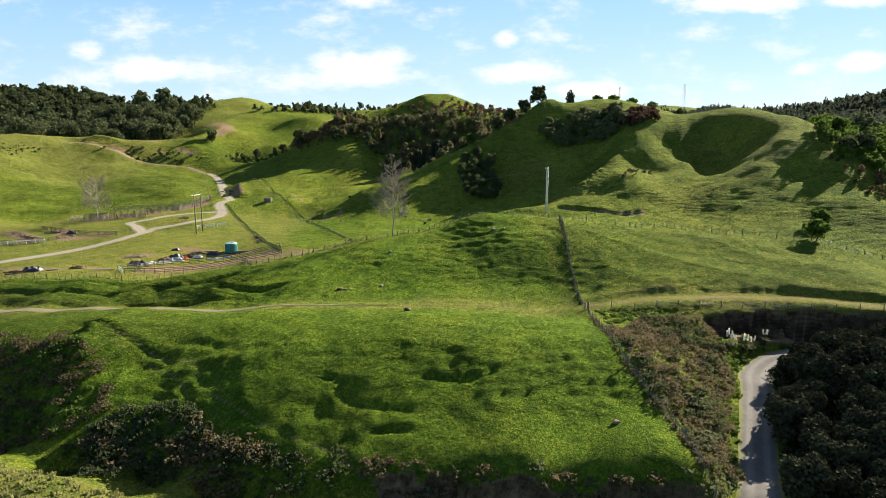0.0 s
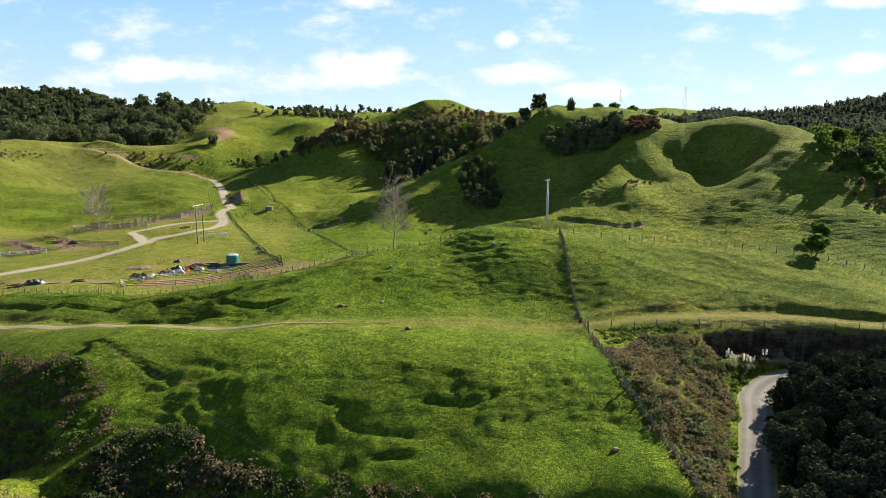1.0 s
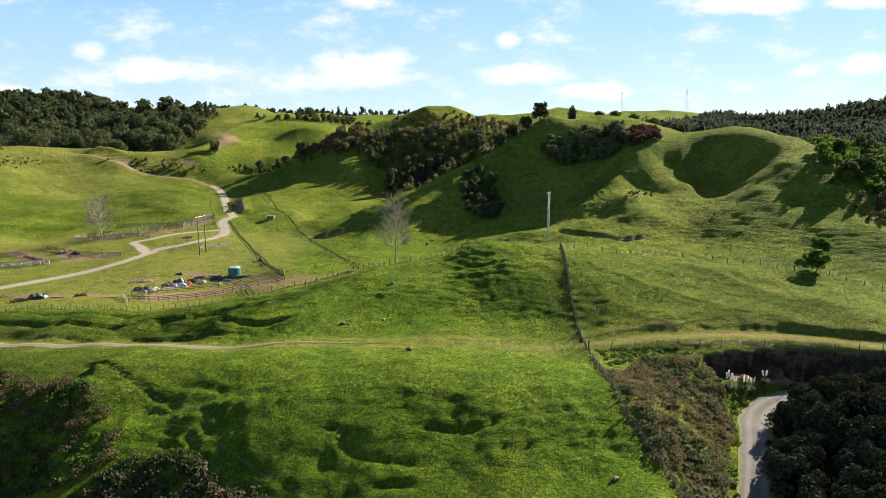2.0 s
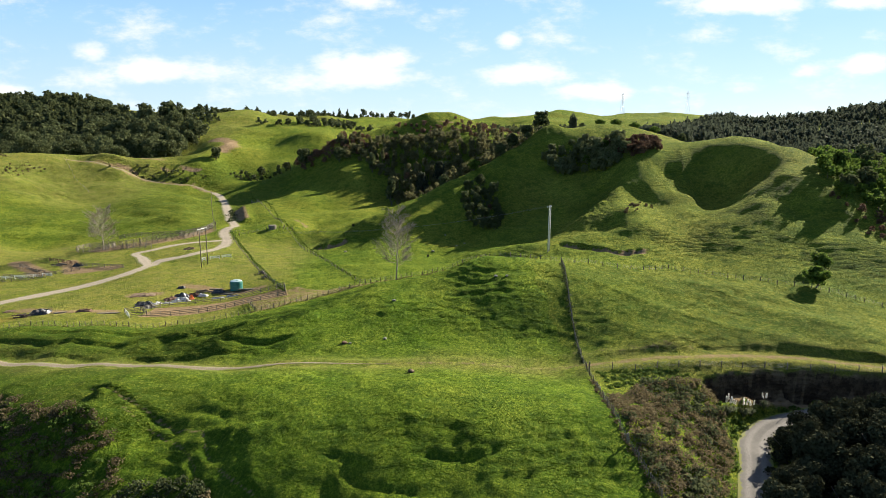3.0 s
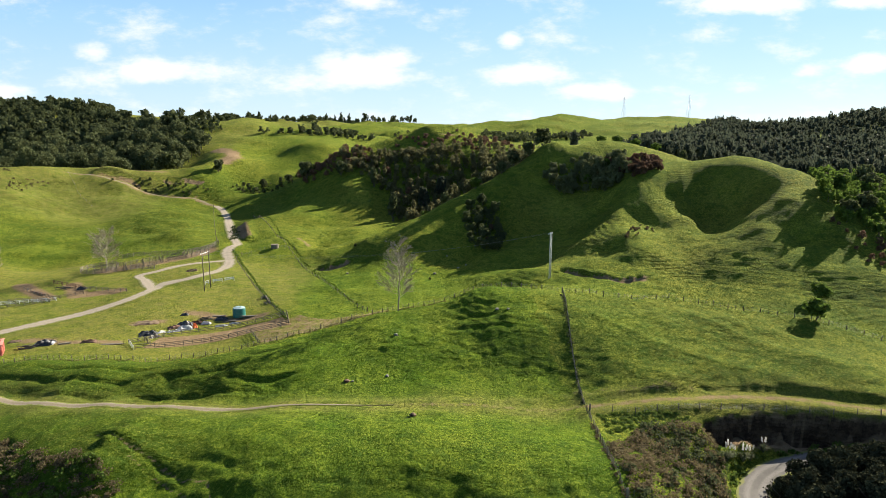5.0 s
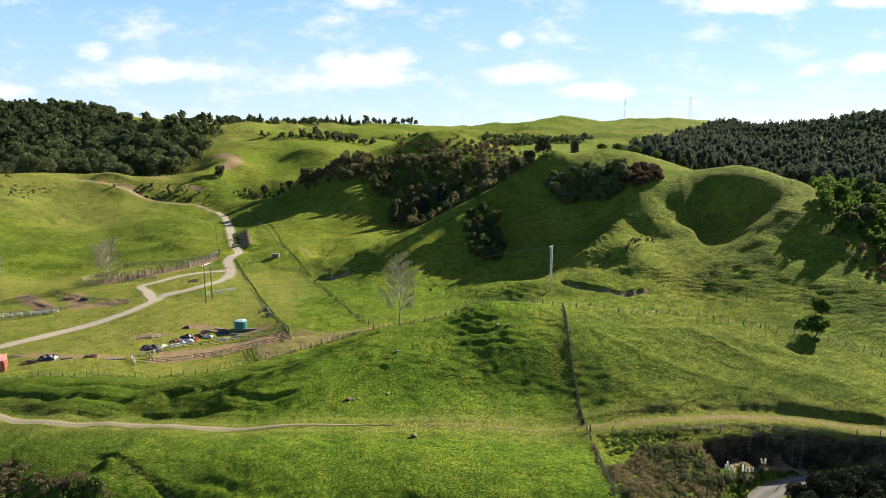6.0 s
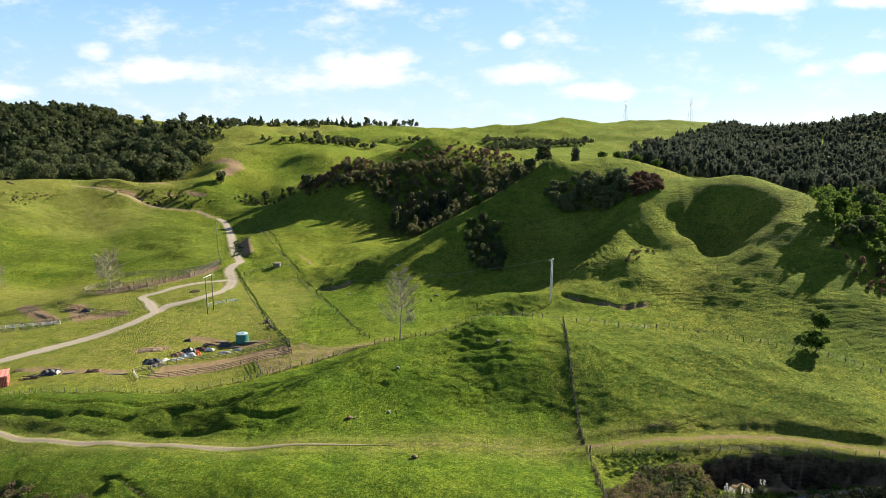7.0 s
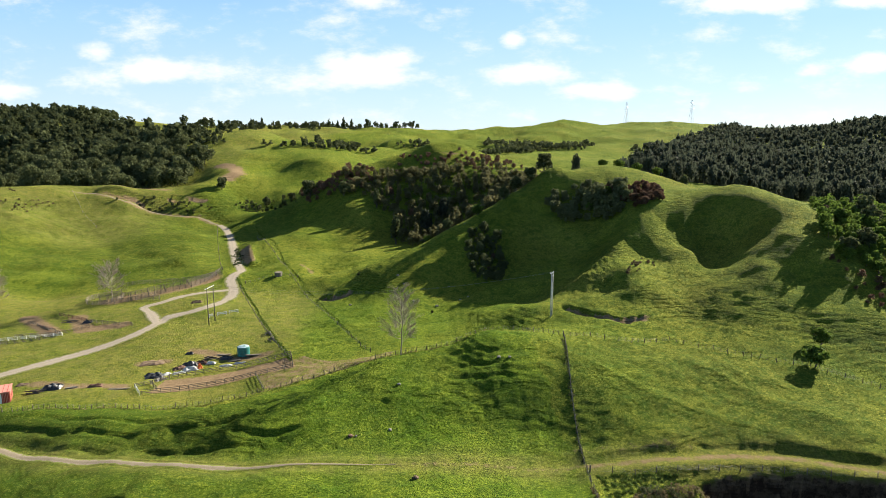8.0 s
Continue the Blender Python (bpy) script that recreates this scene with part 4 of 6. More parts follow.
# ---- mesh helpers ----
class Shape:
    """Collects simple solids into one mesh."""

    def __init__(self):
        self.v, self.f = [], []

    def add(self, verts, faces):
        n = len(self.v)
        self.v.extend(tuple(map(float, p)) for p in verts)
        self.f.extend(tuple(i + n for i in face) for face in faces)
        return self

    def box(self, centre, size, turn=0.0, tilt=0.0, taper=1.0):
        m = Matrix.Translation(centre) @ Euler((tilt, 0, turn)).to_matrix().to_4x4()
        sx, sy, sz = (s / 2 for s in size)
        pts = [m @ Vector((x * sx * (taper if z > 0 else 1), y * sy * (taper if z > 0 else 1), z * sz)) for z in (-1, 1) for x, y in ((-1, -1), (1, -1), (1, 1), (-1, 1))]
        return self.add(pts, [(3, 2, 1, 0), (4, 5, 6, 7), (0, 1, 5, 4), (1, 2, 6, 5), (2, 3, 7, 6), (3, 0, 4, 7)])

    def tube(self, points, radii, sides=8, caps=True):
        pts = [Vector(p) for p in points]
        if not isinstance(radii, (list, tuple)):
            radii = [radii] * len(pts)
        rings = []
        for i, p in enumerate(pts):
            d = (pts[min(i + 1, len(pts) - 1)] - pts[max(i - 1, 0)]).normalized()
            a = d.cross(Vector((0, 0, 1)) if abs(d.z) < 0.95 else Vector((1, 0, 0))).normalized()
            b = d.cross(a)
            rings.append([p + (a * math.cos(k * 2 * math.pi / sides) + b * math.sin(k * 2 * math.pi / sides)) * radii[i] for k in range(sides)])
        faces = [(i * sides + k, i * sides + (k + 1) % sides, (i + 1) * sides + (k + 1) % sides, (i + 1) * sides + k) for i in range(len(pts) - 1) for k in range(sides)]
        if caps:
            faces += [tuple(range(sides - 1, -1, -1)), tuple((len(pts) - 1) * sides + k for k in range(sides))]
        return self.add([p for ring in rings for p in ring], faces)

    def mesh(self, name, mat, smooth=False):
        mesh = bpy.data.meshes.new(name)
        mesh.from_pydata(self.v, [], self.f)
        mesh.polygons.foreach_set("use_smooth", [smooth] * len(mesh.polygons))
        mesh.materials.append(mat)
        mesh.update()
        return mesh


def thing(name, at, label, category, group="", turn=0.0, size=1.0, kind=""):
    ob = new(name)
    ob.empty_display_size = 0.2
    ob.matrix_basis = Matrix.LocRotScale(at, Euler((0, 0, turn)), (size, size, size))
    return tagged(ob, label, category, group, kind)


def part(name, data, mat, parent, label="", m=None, smooth=False):
    """One mesh object under a thing: data is a Shape or a mesh that is already built."""
    ob = new(name, data.mesh(name, mat, smooth) if isinstance(data, Shape) else data)
    ob.parent = parent
    if m is not None:
        ob.matrix_basis = m
    return tagged(ob, label)


# ---- roads ----
def road(name, line, width, mat, label, ruts=0.9, lift=0.05, wobble=0.35, bite=4, fade=0.0):
    c = smooth_line(line, 0.8)
    d = np.gradient(c, axis=0)
    n = np.stack([d[:, 1], -d[:, 0]], 1) / np.linalg.norm(d, axis=1)[:, None]
    cols = np.linspace(-1, 1, 13)
    half = width / 2 * (1 + wobble * grain(c[:, 0], c[:, 1], 6.0, 77)[:, None] * 0.5)
    half = half * (1 - fade * ease(np.linspace(0, 1, len(c))[:, None], 0.6, 1.0))
    px = c[:, None, 0] + n[:, None, 0] * cols[None] * half
    py = c[:, None, 1] + n[:, None, 1] * cols[None] * half
    pz = ground(px.ravel(), py.ravel()).reshape(px.shape)
    pz += lift * (1 - 0.9 * np.abs(cols[None]) ** 3) + 0.03
    ob = sheet(name, np.stack([px, py, pz], -1).reshape(-1, 3), grid_faces(*px.shape), mat)
    off = np.abs(np.broadcast_to(cols[None] * half, px.shape))
    mark(ob, "across", 1 - np.exp(-((off - ruts) / 0.35) ** 2))
    mark(ob, "edge", np.broadcast_to(np.abs(cols[None]) ** bite, px.shape))
    return tagged(ob, label, "road", kind="structure")


ROAD_GRAVEL = make_gravel("road_gravel", (0.255, 0.235, 0.215), (0.135, 0.125, 0.115), (0.16, 0.17, 0.045))
TRACK_GRAVEL = make_gravel("track_gravel", (0.40, 0.345, 0.275), (0.24, 0.20, 0.152), (0.15, 0.155, 0.045), 0.25)
CLAY_TRACK = make_gravel("clay_track", (0.31, 0.26, 0.19), (0.19, 0.15, 0.105), (0.15, 0.17, 0.035), 0.45)
road("road", GRAVEL_ROAD, 4.4, ROAD_GRAVEL, "grey gravel country road with wheel ruts", 0.95)
road("farm_track", FARM_TRACK[14:], 4.8, TRACK_GRAVEL, "pale metalled farm track climbing the hill", wobble=0.8, bite=2.0)
road("farm_track", FARM_TRACK[:16], 4.7, TRACK_GRAVEL, "pale metalled farm track crossing the yard", wobble=0.8, bite=2.0)
road("farm_track", TRACK_LOOP, 4.0, TRACK_GRAVEL, "pale metalled loop of the farm track", lift=0.07, wobble=0.8, bite=2.0)
road("terrace_track", TERRACE_TRACK[:7], 2.0, CLAY_TRACK, "worn clay vehicle track along the terrace", 0.75, wobble=1.2, bite=1.5, fade=0.9)
road("hill_track", HILL_TRACK, 1.7, CLAY_TRACK, "bare clay track cut along the hillside")


# ---- plants ----
def leaf_cloud(rng, lobes, count, size, lift=0.0, stretch=1.0):
    """Many small leaf sprays over a few rounded lobes (x, y, z, wide, high). Corners, four to a spray."""
    lob = np.array(lobes, float)
    weight = lob[:, 3] * lob[:, 4]
    pick = rng.choice(len(lob), count, p=weight / weight.sum())
    d = rng.normal(size=(count, 3))
    d[:, 2] += 0.25
    d /= np.linalg.norm(d, axis=1)[:, None]
    reach = 0.62 + 0.48 * rng.random(count) ** 0.7
    pos = lob[pick, :3] + d * reach[:, None] * np.stack([lob[pick, 3], lob[pick, 3], lob[pick, 4]], 1)
    nrm = d * 0.8 + rng.normal(size=(count, 3)) * 0.55 + np.array([0, 0, lift])
    nrm /= np.linalg.norm(nrm, axis=1)[:, None]
    a = np.cross(nrm, rng.normal(size=(count, 3)))
    a /= np.linalg.norm(a, axis=1)[:, None]
    b = np.cross(nrm, a)
    if stretch > 1.2:  # feathery upright sprays
        b = b * 0.3 + np.array([0, 0, 1.0])
        b /= np.linalg.norm(b, axis=1)[:, None]
        a = np.cross(b, nrm)
        a /= np.linalg.norm(a, axis=1)[:, None] + 1e-6
    s = size * (0.55 + 0.9 * rng.random(count))[:, None]
    b = b * stretch
    bend = nrm * s * 0.3
    return np.stack([pos - a * s - b * s * 0.5, pos + a * s * 0.6 - b * s + bend, pos + a * s + b * s * 0.7, pos - a * s * 0.5 + b * s + bend], 1).reshape(-1, 3)


def quad_faces(n):
    return np.arange(n * 4, dtype=np.int32).reshape(n, 4)


def leaf_mesh(name, corners, mat):
    ob = sheet(name, corners, quad_faces(len(corners) // 4), mat, smooth=False)
    mesh = ob.data
    bpy.data.objects.remove(ob)
    return mesh


def round_lobes(rng, r, h, n=13, foot=0.30):
    out = [(0, 0, h * 0.62, r * 0.55, h * 0.30)]
    for k in range(n):
        a, q = k * 6.283 / n + rng.random() * 0.7, r * (0.25 + 0.50 * rng.random())
        out.append((q * math.cos(a), q * math.sin(a), h * (foot + 0.50 * rng.random()), r * (0.20 + 0.22 * rng.random()), h * (0.10 + 0.10 * rng.random())))
    return out


def spire_lobes(rng, r, h, n=6):
    out = []
    for k in range(n):
        a, q = rng.random() * 6.283, r * 0.5 * rng.random()
        out.append((q * math.cos(a), q * math.sin(a), h * (0.35 + 0.38 * rng.random()), r * (0.28 + 0.2 * rng.random()), h * (0.2 + 0.08 * rng.random())))
    return out


def cone_lobes(rng, r, h, n=9):
    return [(r * 0.12 * rng.normal(), r * 0.12 * rng.normal(), h * (0.18 + 0.78 * k / (n - 1)), r * (1.0 - 0.9 * k / (n - 1)) * (0.8 + 0.35 * rng.random()), h * 0.085) for k in range(n)]


def trunk_shape(rng, h, r, limbs=4):
    s = Shape()
    bend = [(rng.normal() * h * 0.03 * i, rng.normal() * h * 0.03 * i, h * 0.16 * i - 0.4) for i in range(4)]
    s.tube(bend, [r * 1.35, r, r * 0.75, r * 0.45], 7)
    for k in range(limbs):
        a = k * 6.283 / limbs + rng.random()
        p = Vector(bend[1 + k % 3])
        q = p + Vector((math.cos(a) * h * 0.16, math.sin(a) * h * 0.16, h * 0.14))
        s.tube([p, q, q + Vector((math.cos(a) * h * 0.10, math.sin(a) * h * 0.10, h * 0.14))], [r * 0.5, r * 0.3, r * 0.12], 5)
    return s


RNG = np.random.default_rng(11)
KINDS = {}


def kind(name, lobes, h, r, sprays, size, leaf, variants=3, stretch=1.0):
    KINDS[name] = []
    for _ in range(variants):
        crown = leaf_cloud(RNG, lobes(RNG, r, h), sprays, size, 0.0, stretch)
        KINDS[name].append((leaf_mesh("crown", crown, leaf), trunk_shape(RNG, h, 0.022 * h + 0.05).mesh("trunk", BARK, True), crown, h))


kind("broad", round_lobes, 8.0, 3.6, 800, 0.36, BUSH_LEAF)
kind("pale", round_lobes, 6.0, 2.6, 620, 0.29, PALE_LEAF)
kind("rust", round_lobes, 5.0, 2.3, 620, 0.27, RUST_LEAF)
kind("bright", round_lobes, 6.0, 3.2, 700, 0.32, BRIGHT_LEAF)
kind("spire", spire_lobes, 11.0, 2.8, 800, 0.36, BUSH_LEAF)
kind("feather", lambda r, w, h: spire_lobes(r, w, h, 10) + [(0, 0, h * 0.28, w * 0.75, h * 0.2)], 9.5, 3.0, 1000, 0.22, TEATREE_LEAF, 3, 1.7)
kind("shade_dark", round_lobes, 8.0, 3.6, 2400, 0.19, SHADE_DARK_LEAF)
kind("big", round_lobes, 12.0, 5.2, 1500, 0.38, BUSH_LEAF)
kind("cone", cone_lobes, 20.0, 4.2, 900, 0.62, BUSH_LEAF, 2)


def tree(kind_name, x, y, size, label, group, name="tree", category="tree", sink=0.2):
    k = RNG.integers(len(KINDS[kind_name]))
    crown, trunk, _, _ = KINDS[kind_name][k]
    ob = thing(name, (x, y, gz(x, y) - sink), label, category, group, RNG.random() * 6.28, size)
    part("trunk", trunk, None, ob)
    part("crown", crown, None, ob)
    return ob


def scatter(poly, gap, limit=5000):
    """Uneven places inside a plot of the plan, about that far apart."""
    p = np.array(poly, float)
    lo, hi = p.min(0), p.max(0)
    xs, ys = np.meshgrid(np.arange(lo[0], hi[0], gap), np.arange(lo[1], hi[1], gap))
    x = xs.ravel() + (RNG.random(xs.size) - 0.5) * gap * 0.95 + (np.floor((ys.ravel() - lo[1]) / gap) % 2) * gap * 0.5
    y = ys.ravel() + (RNG.random(xs.size) - 0.5) * gap * 0.95
    ok = inside(x, y, poly)
    return np.stack([x[ok], y[ok]], 1)[:limit]


def grove(poly, gap, choices, group, label, size=(0.7, 1.25), name="tree", category="tree"):
    for x, y in scatter(poly, gap):
        which = choices[RNG.integers(len(choices))]
        tree(which, x, y, size[0] + (size[1] - size[0]) * RNG.random(), label[which] if isinstance(label, dict) else label, group, name, category)


def woods(name, poly, gap, choices, label, size=(0.8, 1.3), thin=1, keep=None, leaf=None, category="wood"):
    """A wood that nobody could count: one mesh of many crowns and trunks."""
    spots = scatter(poly, gap, 4000)
    if keep is not None:
        spots = spots[keep(spots[:, 0], spots[:, 1])]
    corners, stems = [], []
    zs = ground(spots[:, 0], spots[:, 1])
    for (x, y), z in zip(spots, zs):
        _, _, crown, h = KINDS[choices[RNG.integers(len(choices))]][RNG.integers(2)]
        s, a = size[0] + (size[1] - size[0]) * RNG.random(), RNG.random() * 6.28
        if thin > 1:
            blocks = crown.reshape(-1, 4, 3)[::thin]
            mid = blocks.mean(1, keepdims=True)
            crown = (mid + (blocks - mid) * math.sqrt(thin) * 0.72).reshape(-1, 3)
        c, d = math.cos(a) * s, math.sin(a) * s
        tall = s * (0.85 + 0.3 * RNG.random())
        corners.append(np.stack([crown[:, 0] * c - crown[:, 1] * d + x, crown[:, 0] * d + crown[:, 1] * c + y, crown[:, 2] * tall + z - 0.3], 1))
        r = 0.02 * h * s
        for p in range(3):
            u, v = (math.cos(p * 2.094) * r, math.sin(p * 2.094) * r), (math.cos((p + 1) * 2.094) * r, math.sin((p + 1) * 2.094) * r)
            stems.append([(x + u[0], y + u[1], z - 0.4), (x + v[0], y + v[1], z - 0.4), (x + v[0] * 0.4, y + v[1] * 0.4, z + h * s * 0.55), (x + u[0] * 0.4, y + u[1] * 0.4, z + h * s * 0.55)])
    corners, stems = np.concatenate(corners), np.array(stems).reshape(-1, 3)
    ob = sheet(name, np.concatenate([corners, stems]), quad_faces((len(corners) + len(stems)) // 4), leaf or BUSH_LEAF, smooth=False)
    ob.data.materials.append(BARK)
    index = np.zeros(len(ob.data.polygons), np.int32)
    index[len(corners) // 4:] = 1
    ob.data.polygons.foreach_set("material_index", index)
    return tagged(ob, label, category, kind="stuff")


woods("forest", [(-470, 400), (-330, 405), (-258, 396), (-215, 404), (-182, 436), (-190, 500), (-240, 560), (-330, 560), (-520, 520)], 8.8, ["big", "broad", "big", "spire"], "dense dark native forest on the hillside behind the paddocks", (0.7, 1.7), 2)
woods("forest", [(-245, 562), (-290, 780), (-420, 860), (-560, 1000), (-600, 1180), (-860, 1180), (-950, 900), (-600, 540), (-400, 562)], 13.0, ["big", "broad", "spire"], "distant dark forest climbing to the skyline", (1.1, 1.9), 9)
woods("forest", [(104, 372), (112, 400), (150, 378), (185, 340), (230, 300), (300, 310), (380, 370), (330, 420), (240, 430), (130, 440), (116, 440)], 6.0, ["feather", "feather", "feather", "spire"], "dense grey-green tea-tree forest beyond the main hill", (0.7, 1.5), 3, leaf=TEATREE_LEAF)
woods("forest", [(116, 440), (130, 440), (240, 432), (330, 422), (385, 372), (440, 420), (520, 560), (420, 640), (260, 600), (170, 560)], 8.0, ["feather", "feather", "spire", "broad"], "dense grey-green forest rising beyond the main hill", (0.8, 1.6), 5, leaf=TEATREE_LEAF)
woods("forest", [(200, 590), (265, 605), (420, 645), (520, 565), (700, 760), (900, 1000), (760, 1180), (540, 1250), (440, 1080), (300, 860), (215, 700)], 13.0, ["feather", "broad"], "distant dark forest on the far ridge", (1.1, 1.8), 9, leaf=TEATREE_LEAF)
woods("forest", [(-420, 1230), (-250, 1310), (-120, 1420), (-60, 1500), (-300, 1480), (-460, 1320)], 26.0, ["broad", "spire"], "scattered far trees along the skyline", (0.9, 1.5), 10)

FAR = [(-500, 600), (-200, 560), (0, 520), (180, 560), (330, 900), (520, 1150), (640, 1290), (620, 1400), (300, 1400), (-300, 1450), (-700, 1300)]
woods("bush", FAR, 7.5, ["broad", "rust", "broad"], "dark scrubby bush in the gullies of the far hills", (0.5, 1.1), 22, lambda x, y: (grain(x, y, 80.0, 61, 3) > 0.2) & (y > 560), category="bush")
woods("forest", [(-420, 760), (-300, 800), (-240, 980), (-180, 1150), (-60, 1250), (-80, 1330), (-260, 1250), (-420, 1000)], 17.0, ["big", "broad", "spire"], "belt of dark trees along the far ridge", (0.7, 1.4), 10, lambda x, y: grain(x, y, 60.0, 63) > -0.2)

DARK = "dark green native bush tree with a dense crown"
LABELS = {"broad": DARK, "big": DARK, "spire": "tall narrow dark green tree in the bush", "feather": "feathery grey-green tea tree", "pale": "grey-green shrubby tree in the hillside bush", "rust": "rusty brown scrub bush on the hillside", "bright": "fresh green rounded tree on the grassy slope"}
GULLY_BUSH = [(-66, 384), (-60, 356), (-48, 348), (-31, 330), (-25, 304), (-13, 289), (2, 276), (18, 284), (34, 296), (48, 304), (46, 330), (34, 360), (0, 366), (-20, 374), (-50, 376)]
woods("bush", GULLY_BUSH, 4.6, ["broad", "pale", "spire", "broad"], "dense dark bush filling the gully below the rounded hill", (0.45, 1.0), 2, leaf=HILL_LEAF, category="bush")
woods("bush", [(-100, 412), (-86, 366), (-62, 354), (-44, 360), (-36, 370), (-60, 392), (-88, 414)], 4.0, ["rust", "rust", "pale"], "rusty brown scrub up the side of the rounded hill", (0.4, 0.85), 2, leaf=RUST_LEAF, category="bush")
woods("bush", [(-14, 380), (20, 362), (44, 372), (34, 394), (10, 392)], 5.0, ["rust", "rust", "pale"], "rusty brown scrub on the rounded hill", (0.4, 0.8), 2, leaf=RUST_LEAF, category="bush")
woods("bush", [(-48, 374), (-20, 372), (18, 362), (34, 378), (26, 392), (0, 399), (-36, 396)], 4.2, ["rust", "rust", "pale", "broad"], "mixed dark and rusty scrub over the rounded hill", (0.25, 0.6), 3, lambda x, y: grain(x, y, 14.0, 75) > 0.0, leaf=RUST_LEAF, category="bush")
woods("bush", [(41, 268), (49, 274), (60, 270), (72, 268), (72, 248), (66, 240), (56, 246), (46, 257)], 3.4, ["pale", "pale", "broad"], "grey-green scrub in the hollow of the main hill", (0.4, 0.95), 1, leaf=PALE_LEAF, category="bush")
woods("bush", [(66, 270), (83, 265), (88, 254), (84, 242), (78, 236), (72, 236), (69, 250)], 3.2, ["rust", "rust", "pale"], "dark reddish scrub on the shoulder of the main hill", (0.35, 0.8), 1, leaf=RUST_LEAF, category="bush")
woods("bush", [(121, 205), (129, 219), (144, 250), (170, 262), (190, 235), (170, 205), (146, 188), (132, 180), (124, 185), (120, 194)], 4.0, ["broad", "bright", "broad", "pale"], "dense mixed green bush on the slope beyond the spur", (0.4, 0.8), 3, leaf=BRIGHT_LEAF, category="bush")
woods("bush", [(116, 188), (120, 194), (130, 178), (140, 160), (128, 154), (116, 172)], 4.0, ["rust", "pale"], "dry brown scrub along the foot of the slope", (0.25, 0.5), 2, leaf=RUST_LEAF, category="bush")
woods("bush", [(5, 245), (13, 252), (21, 249), (23, 239), (19, 224), (12, 222), (8, 232)], 2.6, ["broad", "pale"], "dark bush on the face of the spur", (0.3, 0.6), 2, category="bush")
woods("bush", [(-138, 404), (-116, 404), (-98, 410), (-82, 384), (-96, 374), (-114, 380), (-136, 390)], 3.8, ["broad", "pale", "rust"], "dark scrubby bush in the valley head", (0.2, 0.55), 4, lambda x, y: grain(x, y, 12.0, 71) > -0.1, category="bush")
woods("bush", [(-200, 362), (-172, 372), (-148, 369), (-141, 380), (-160, 386), (-190, 376)], 2.8, ["rust", "broad"], "dark scrub on the bank below the hill track", (0.15, 0.35), 4, lambda x, y: grain(x, y, 9.0, 72) > -0.05, category="bush")
woods("bush", [(-262, 322), (-232, 318), (-216, 330), (-222, 346), (-250, 350)], 3.2, ["rust"], "rusty bracken on the open hill face", (0.12, 0.32), 4, lambda x, y: grain(x, y, 10.0, 73) > 0.05, leaf=SCRUB_LEAF, category="bush")
woods("bush", [(60, 196), (52, 192), (60, 206), (68, 214), (72, 208)], 2.2, ["rust", "pale"], "low brown scrub on the rib", (0.12, 0.3), 4, lambda x, y: grain(x, y, 6.0, 74) > 0.0, leaf=SCRUB_LEAF, category="bush")
BUSH_TREES = []
BUSH_TREES += [(-149, 405, 1.1, "broad"), (44, 293, 1.15, "broad"), (37, 290, 0.9, "broad"), (30, 285, 0.95, "broad"), (24, 279, 0.8, "broad"), (12, 270, 0.9, "bright"), (-1, 272, 0.75, "broad"), (-10, 284, 0.8, "bright")]
BUSH_TREES += [(-27, 306, 1.35, "spire"), (-12, 318, 1.4, "feather"), (-4, 326, 1.3, "feather"), (8, 322, 0.9, "pale"), (18, 318, 1.0, "pale"), (-40, 338, 1.0, "spire"), (-60, 352, 1.1, "broad"), (-84, 372, 1.3, "broad"), (-90, 392, 1.2, "broad")]
BUSH_TREES += [(-20, 330, 1.0, "rust"), (-34, 352, 1.1, "rust"), (4, 300, 0.9, "broad"), (18, 300, 0.95, "pale"), (52, 262, 0.75, "pale"), (58, 257, 0.7, "bright"), (66, 262, 0.75, "bright"), (61, 250, 0.7, "pale"), (75, 258, 0.7, "rust"), (83, 254, 0.75, "rust"), (46, 258, 0.7, "pale")]
BUSH_TREES += [(9, 251, 0.62, "broad"), (14, 254, 0.7, "broad"), (19, 250, 0.65, "broad"), (12, 244, 0.6, "broad"), (17, 240, 0.55, "rust"), (10, 238, 0.5, "broad"), (21, 235, 0.45, "broad"), (15, 233, 0.4, "rust")]
BUSH_TREES += [(134, 222, 0.8, "rust"), (129, 200, 0.8, "bright"), (134, 214, 1.1, "bright"), (124, 192, 0.8, "broad"), (133, 198, 1.05, "broad"), (143, 206, 1.1, "bright"), (150, 222, 1.1, "broad"), (140, 232, 1.0, "bright"), (156, 236, 1.1, "broad"), (130, 186, 0.8, "bright")]
BUSH_TREES += [(-118, 398, 0.8, "broad"), (-108, 402, 0.6, "pale"), (-126, 396, 0.5, "bright"), (-100, 392, 0.7, "broad"), (-90, 384, 0.6, "rust"), (-132, 402, 0.55, "pale"), (-112, 388, 0.45, "bright")]
BUSH_TREES += [(74, 306, 0.8, "bright"), (82, 305, 0.9, "bright"), (90, 302, 0.85, "bright"), (98, 298, 0.8, "bright"), (62, 310, 1.0, "feather"), (110, 294, 0.7, "broad")]
BUSH_TREES += [(88, 144, 0.95, "bright"), (95.5, 155, 0.85, "bright"), (-36, 239, 0.2, "broad"), (-20, 262, 0.3, "rust"), (-6, 205, 0.14, "broad")]
for x, y, s, k in BUSH_TREES:
    tree(k, x, y, s, LABELS[k], "bush trees")
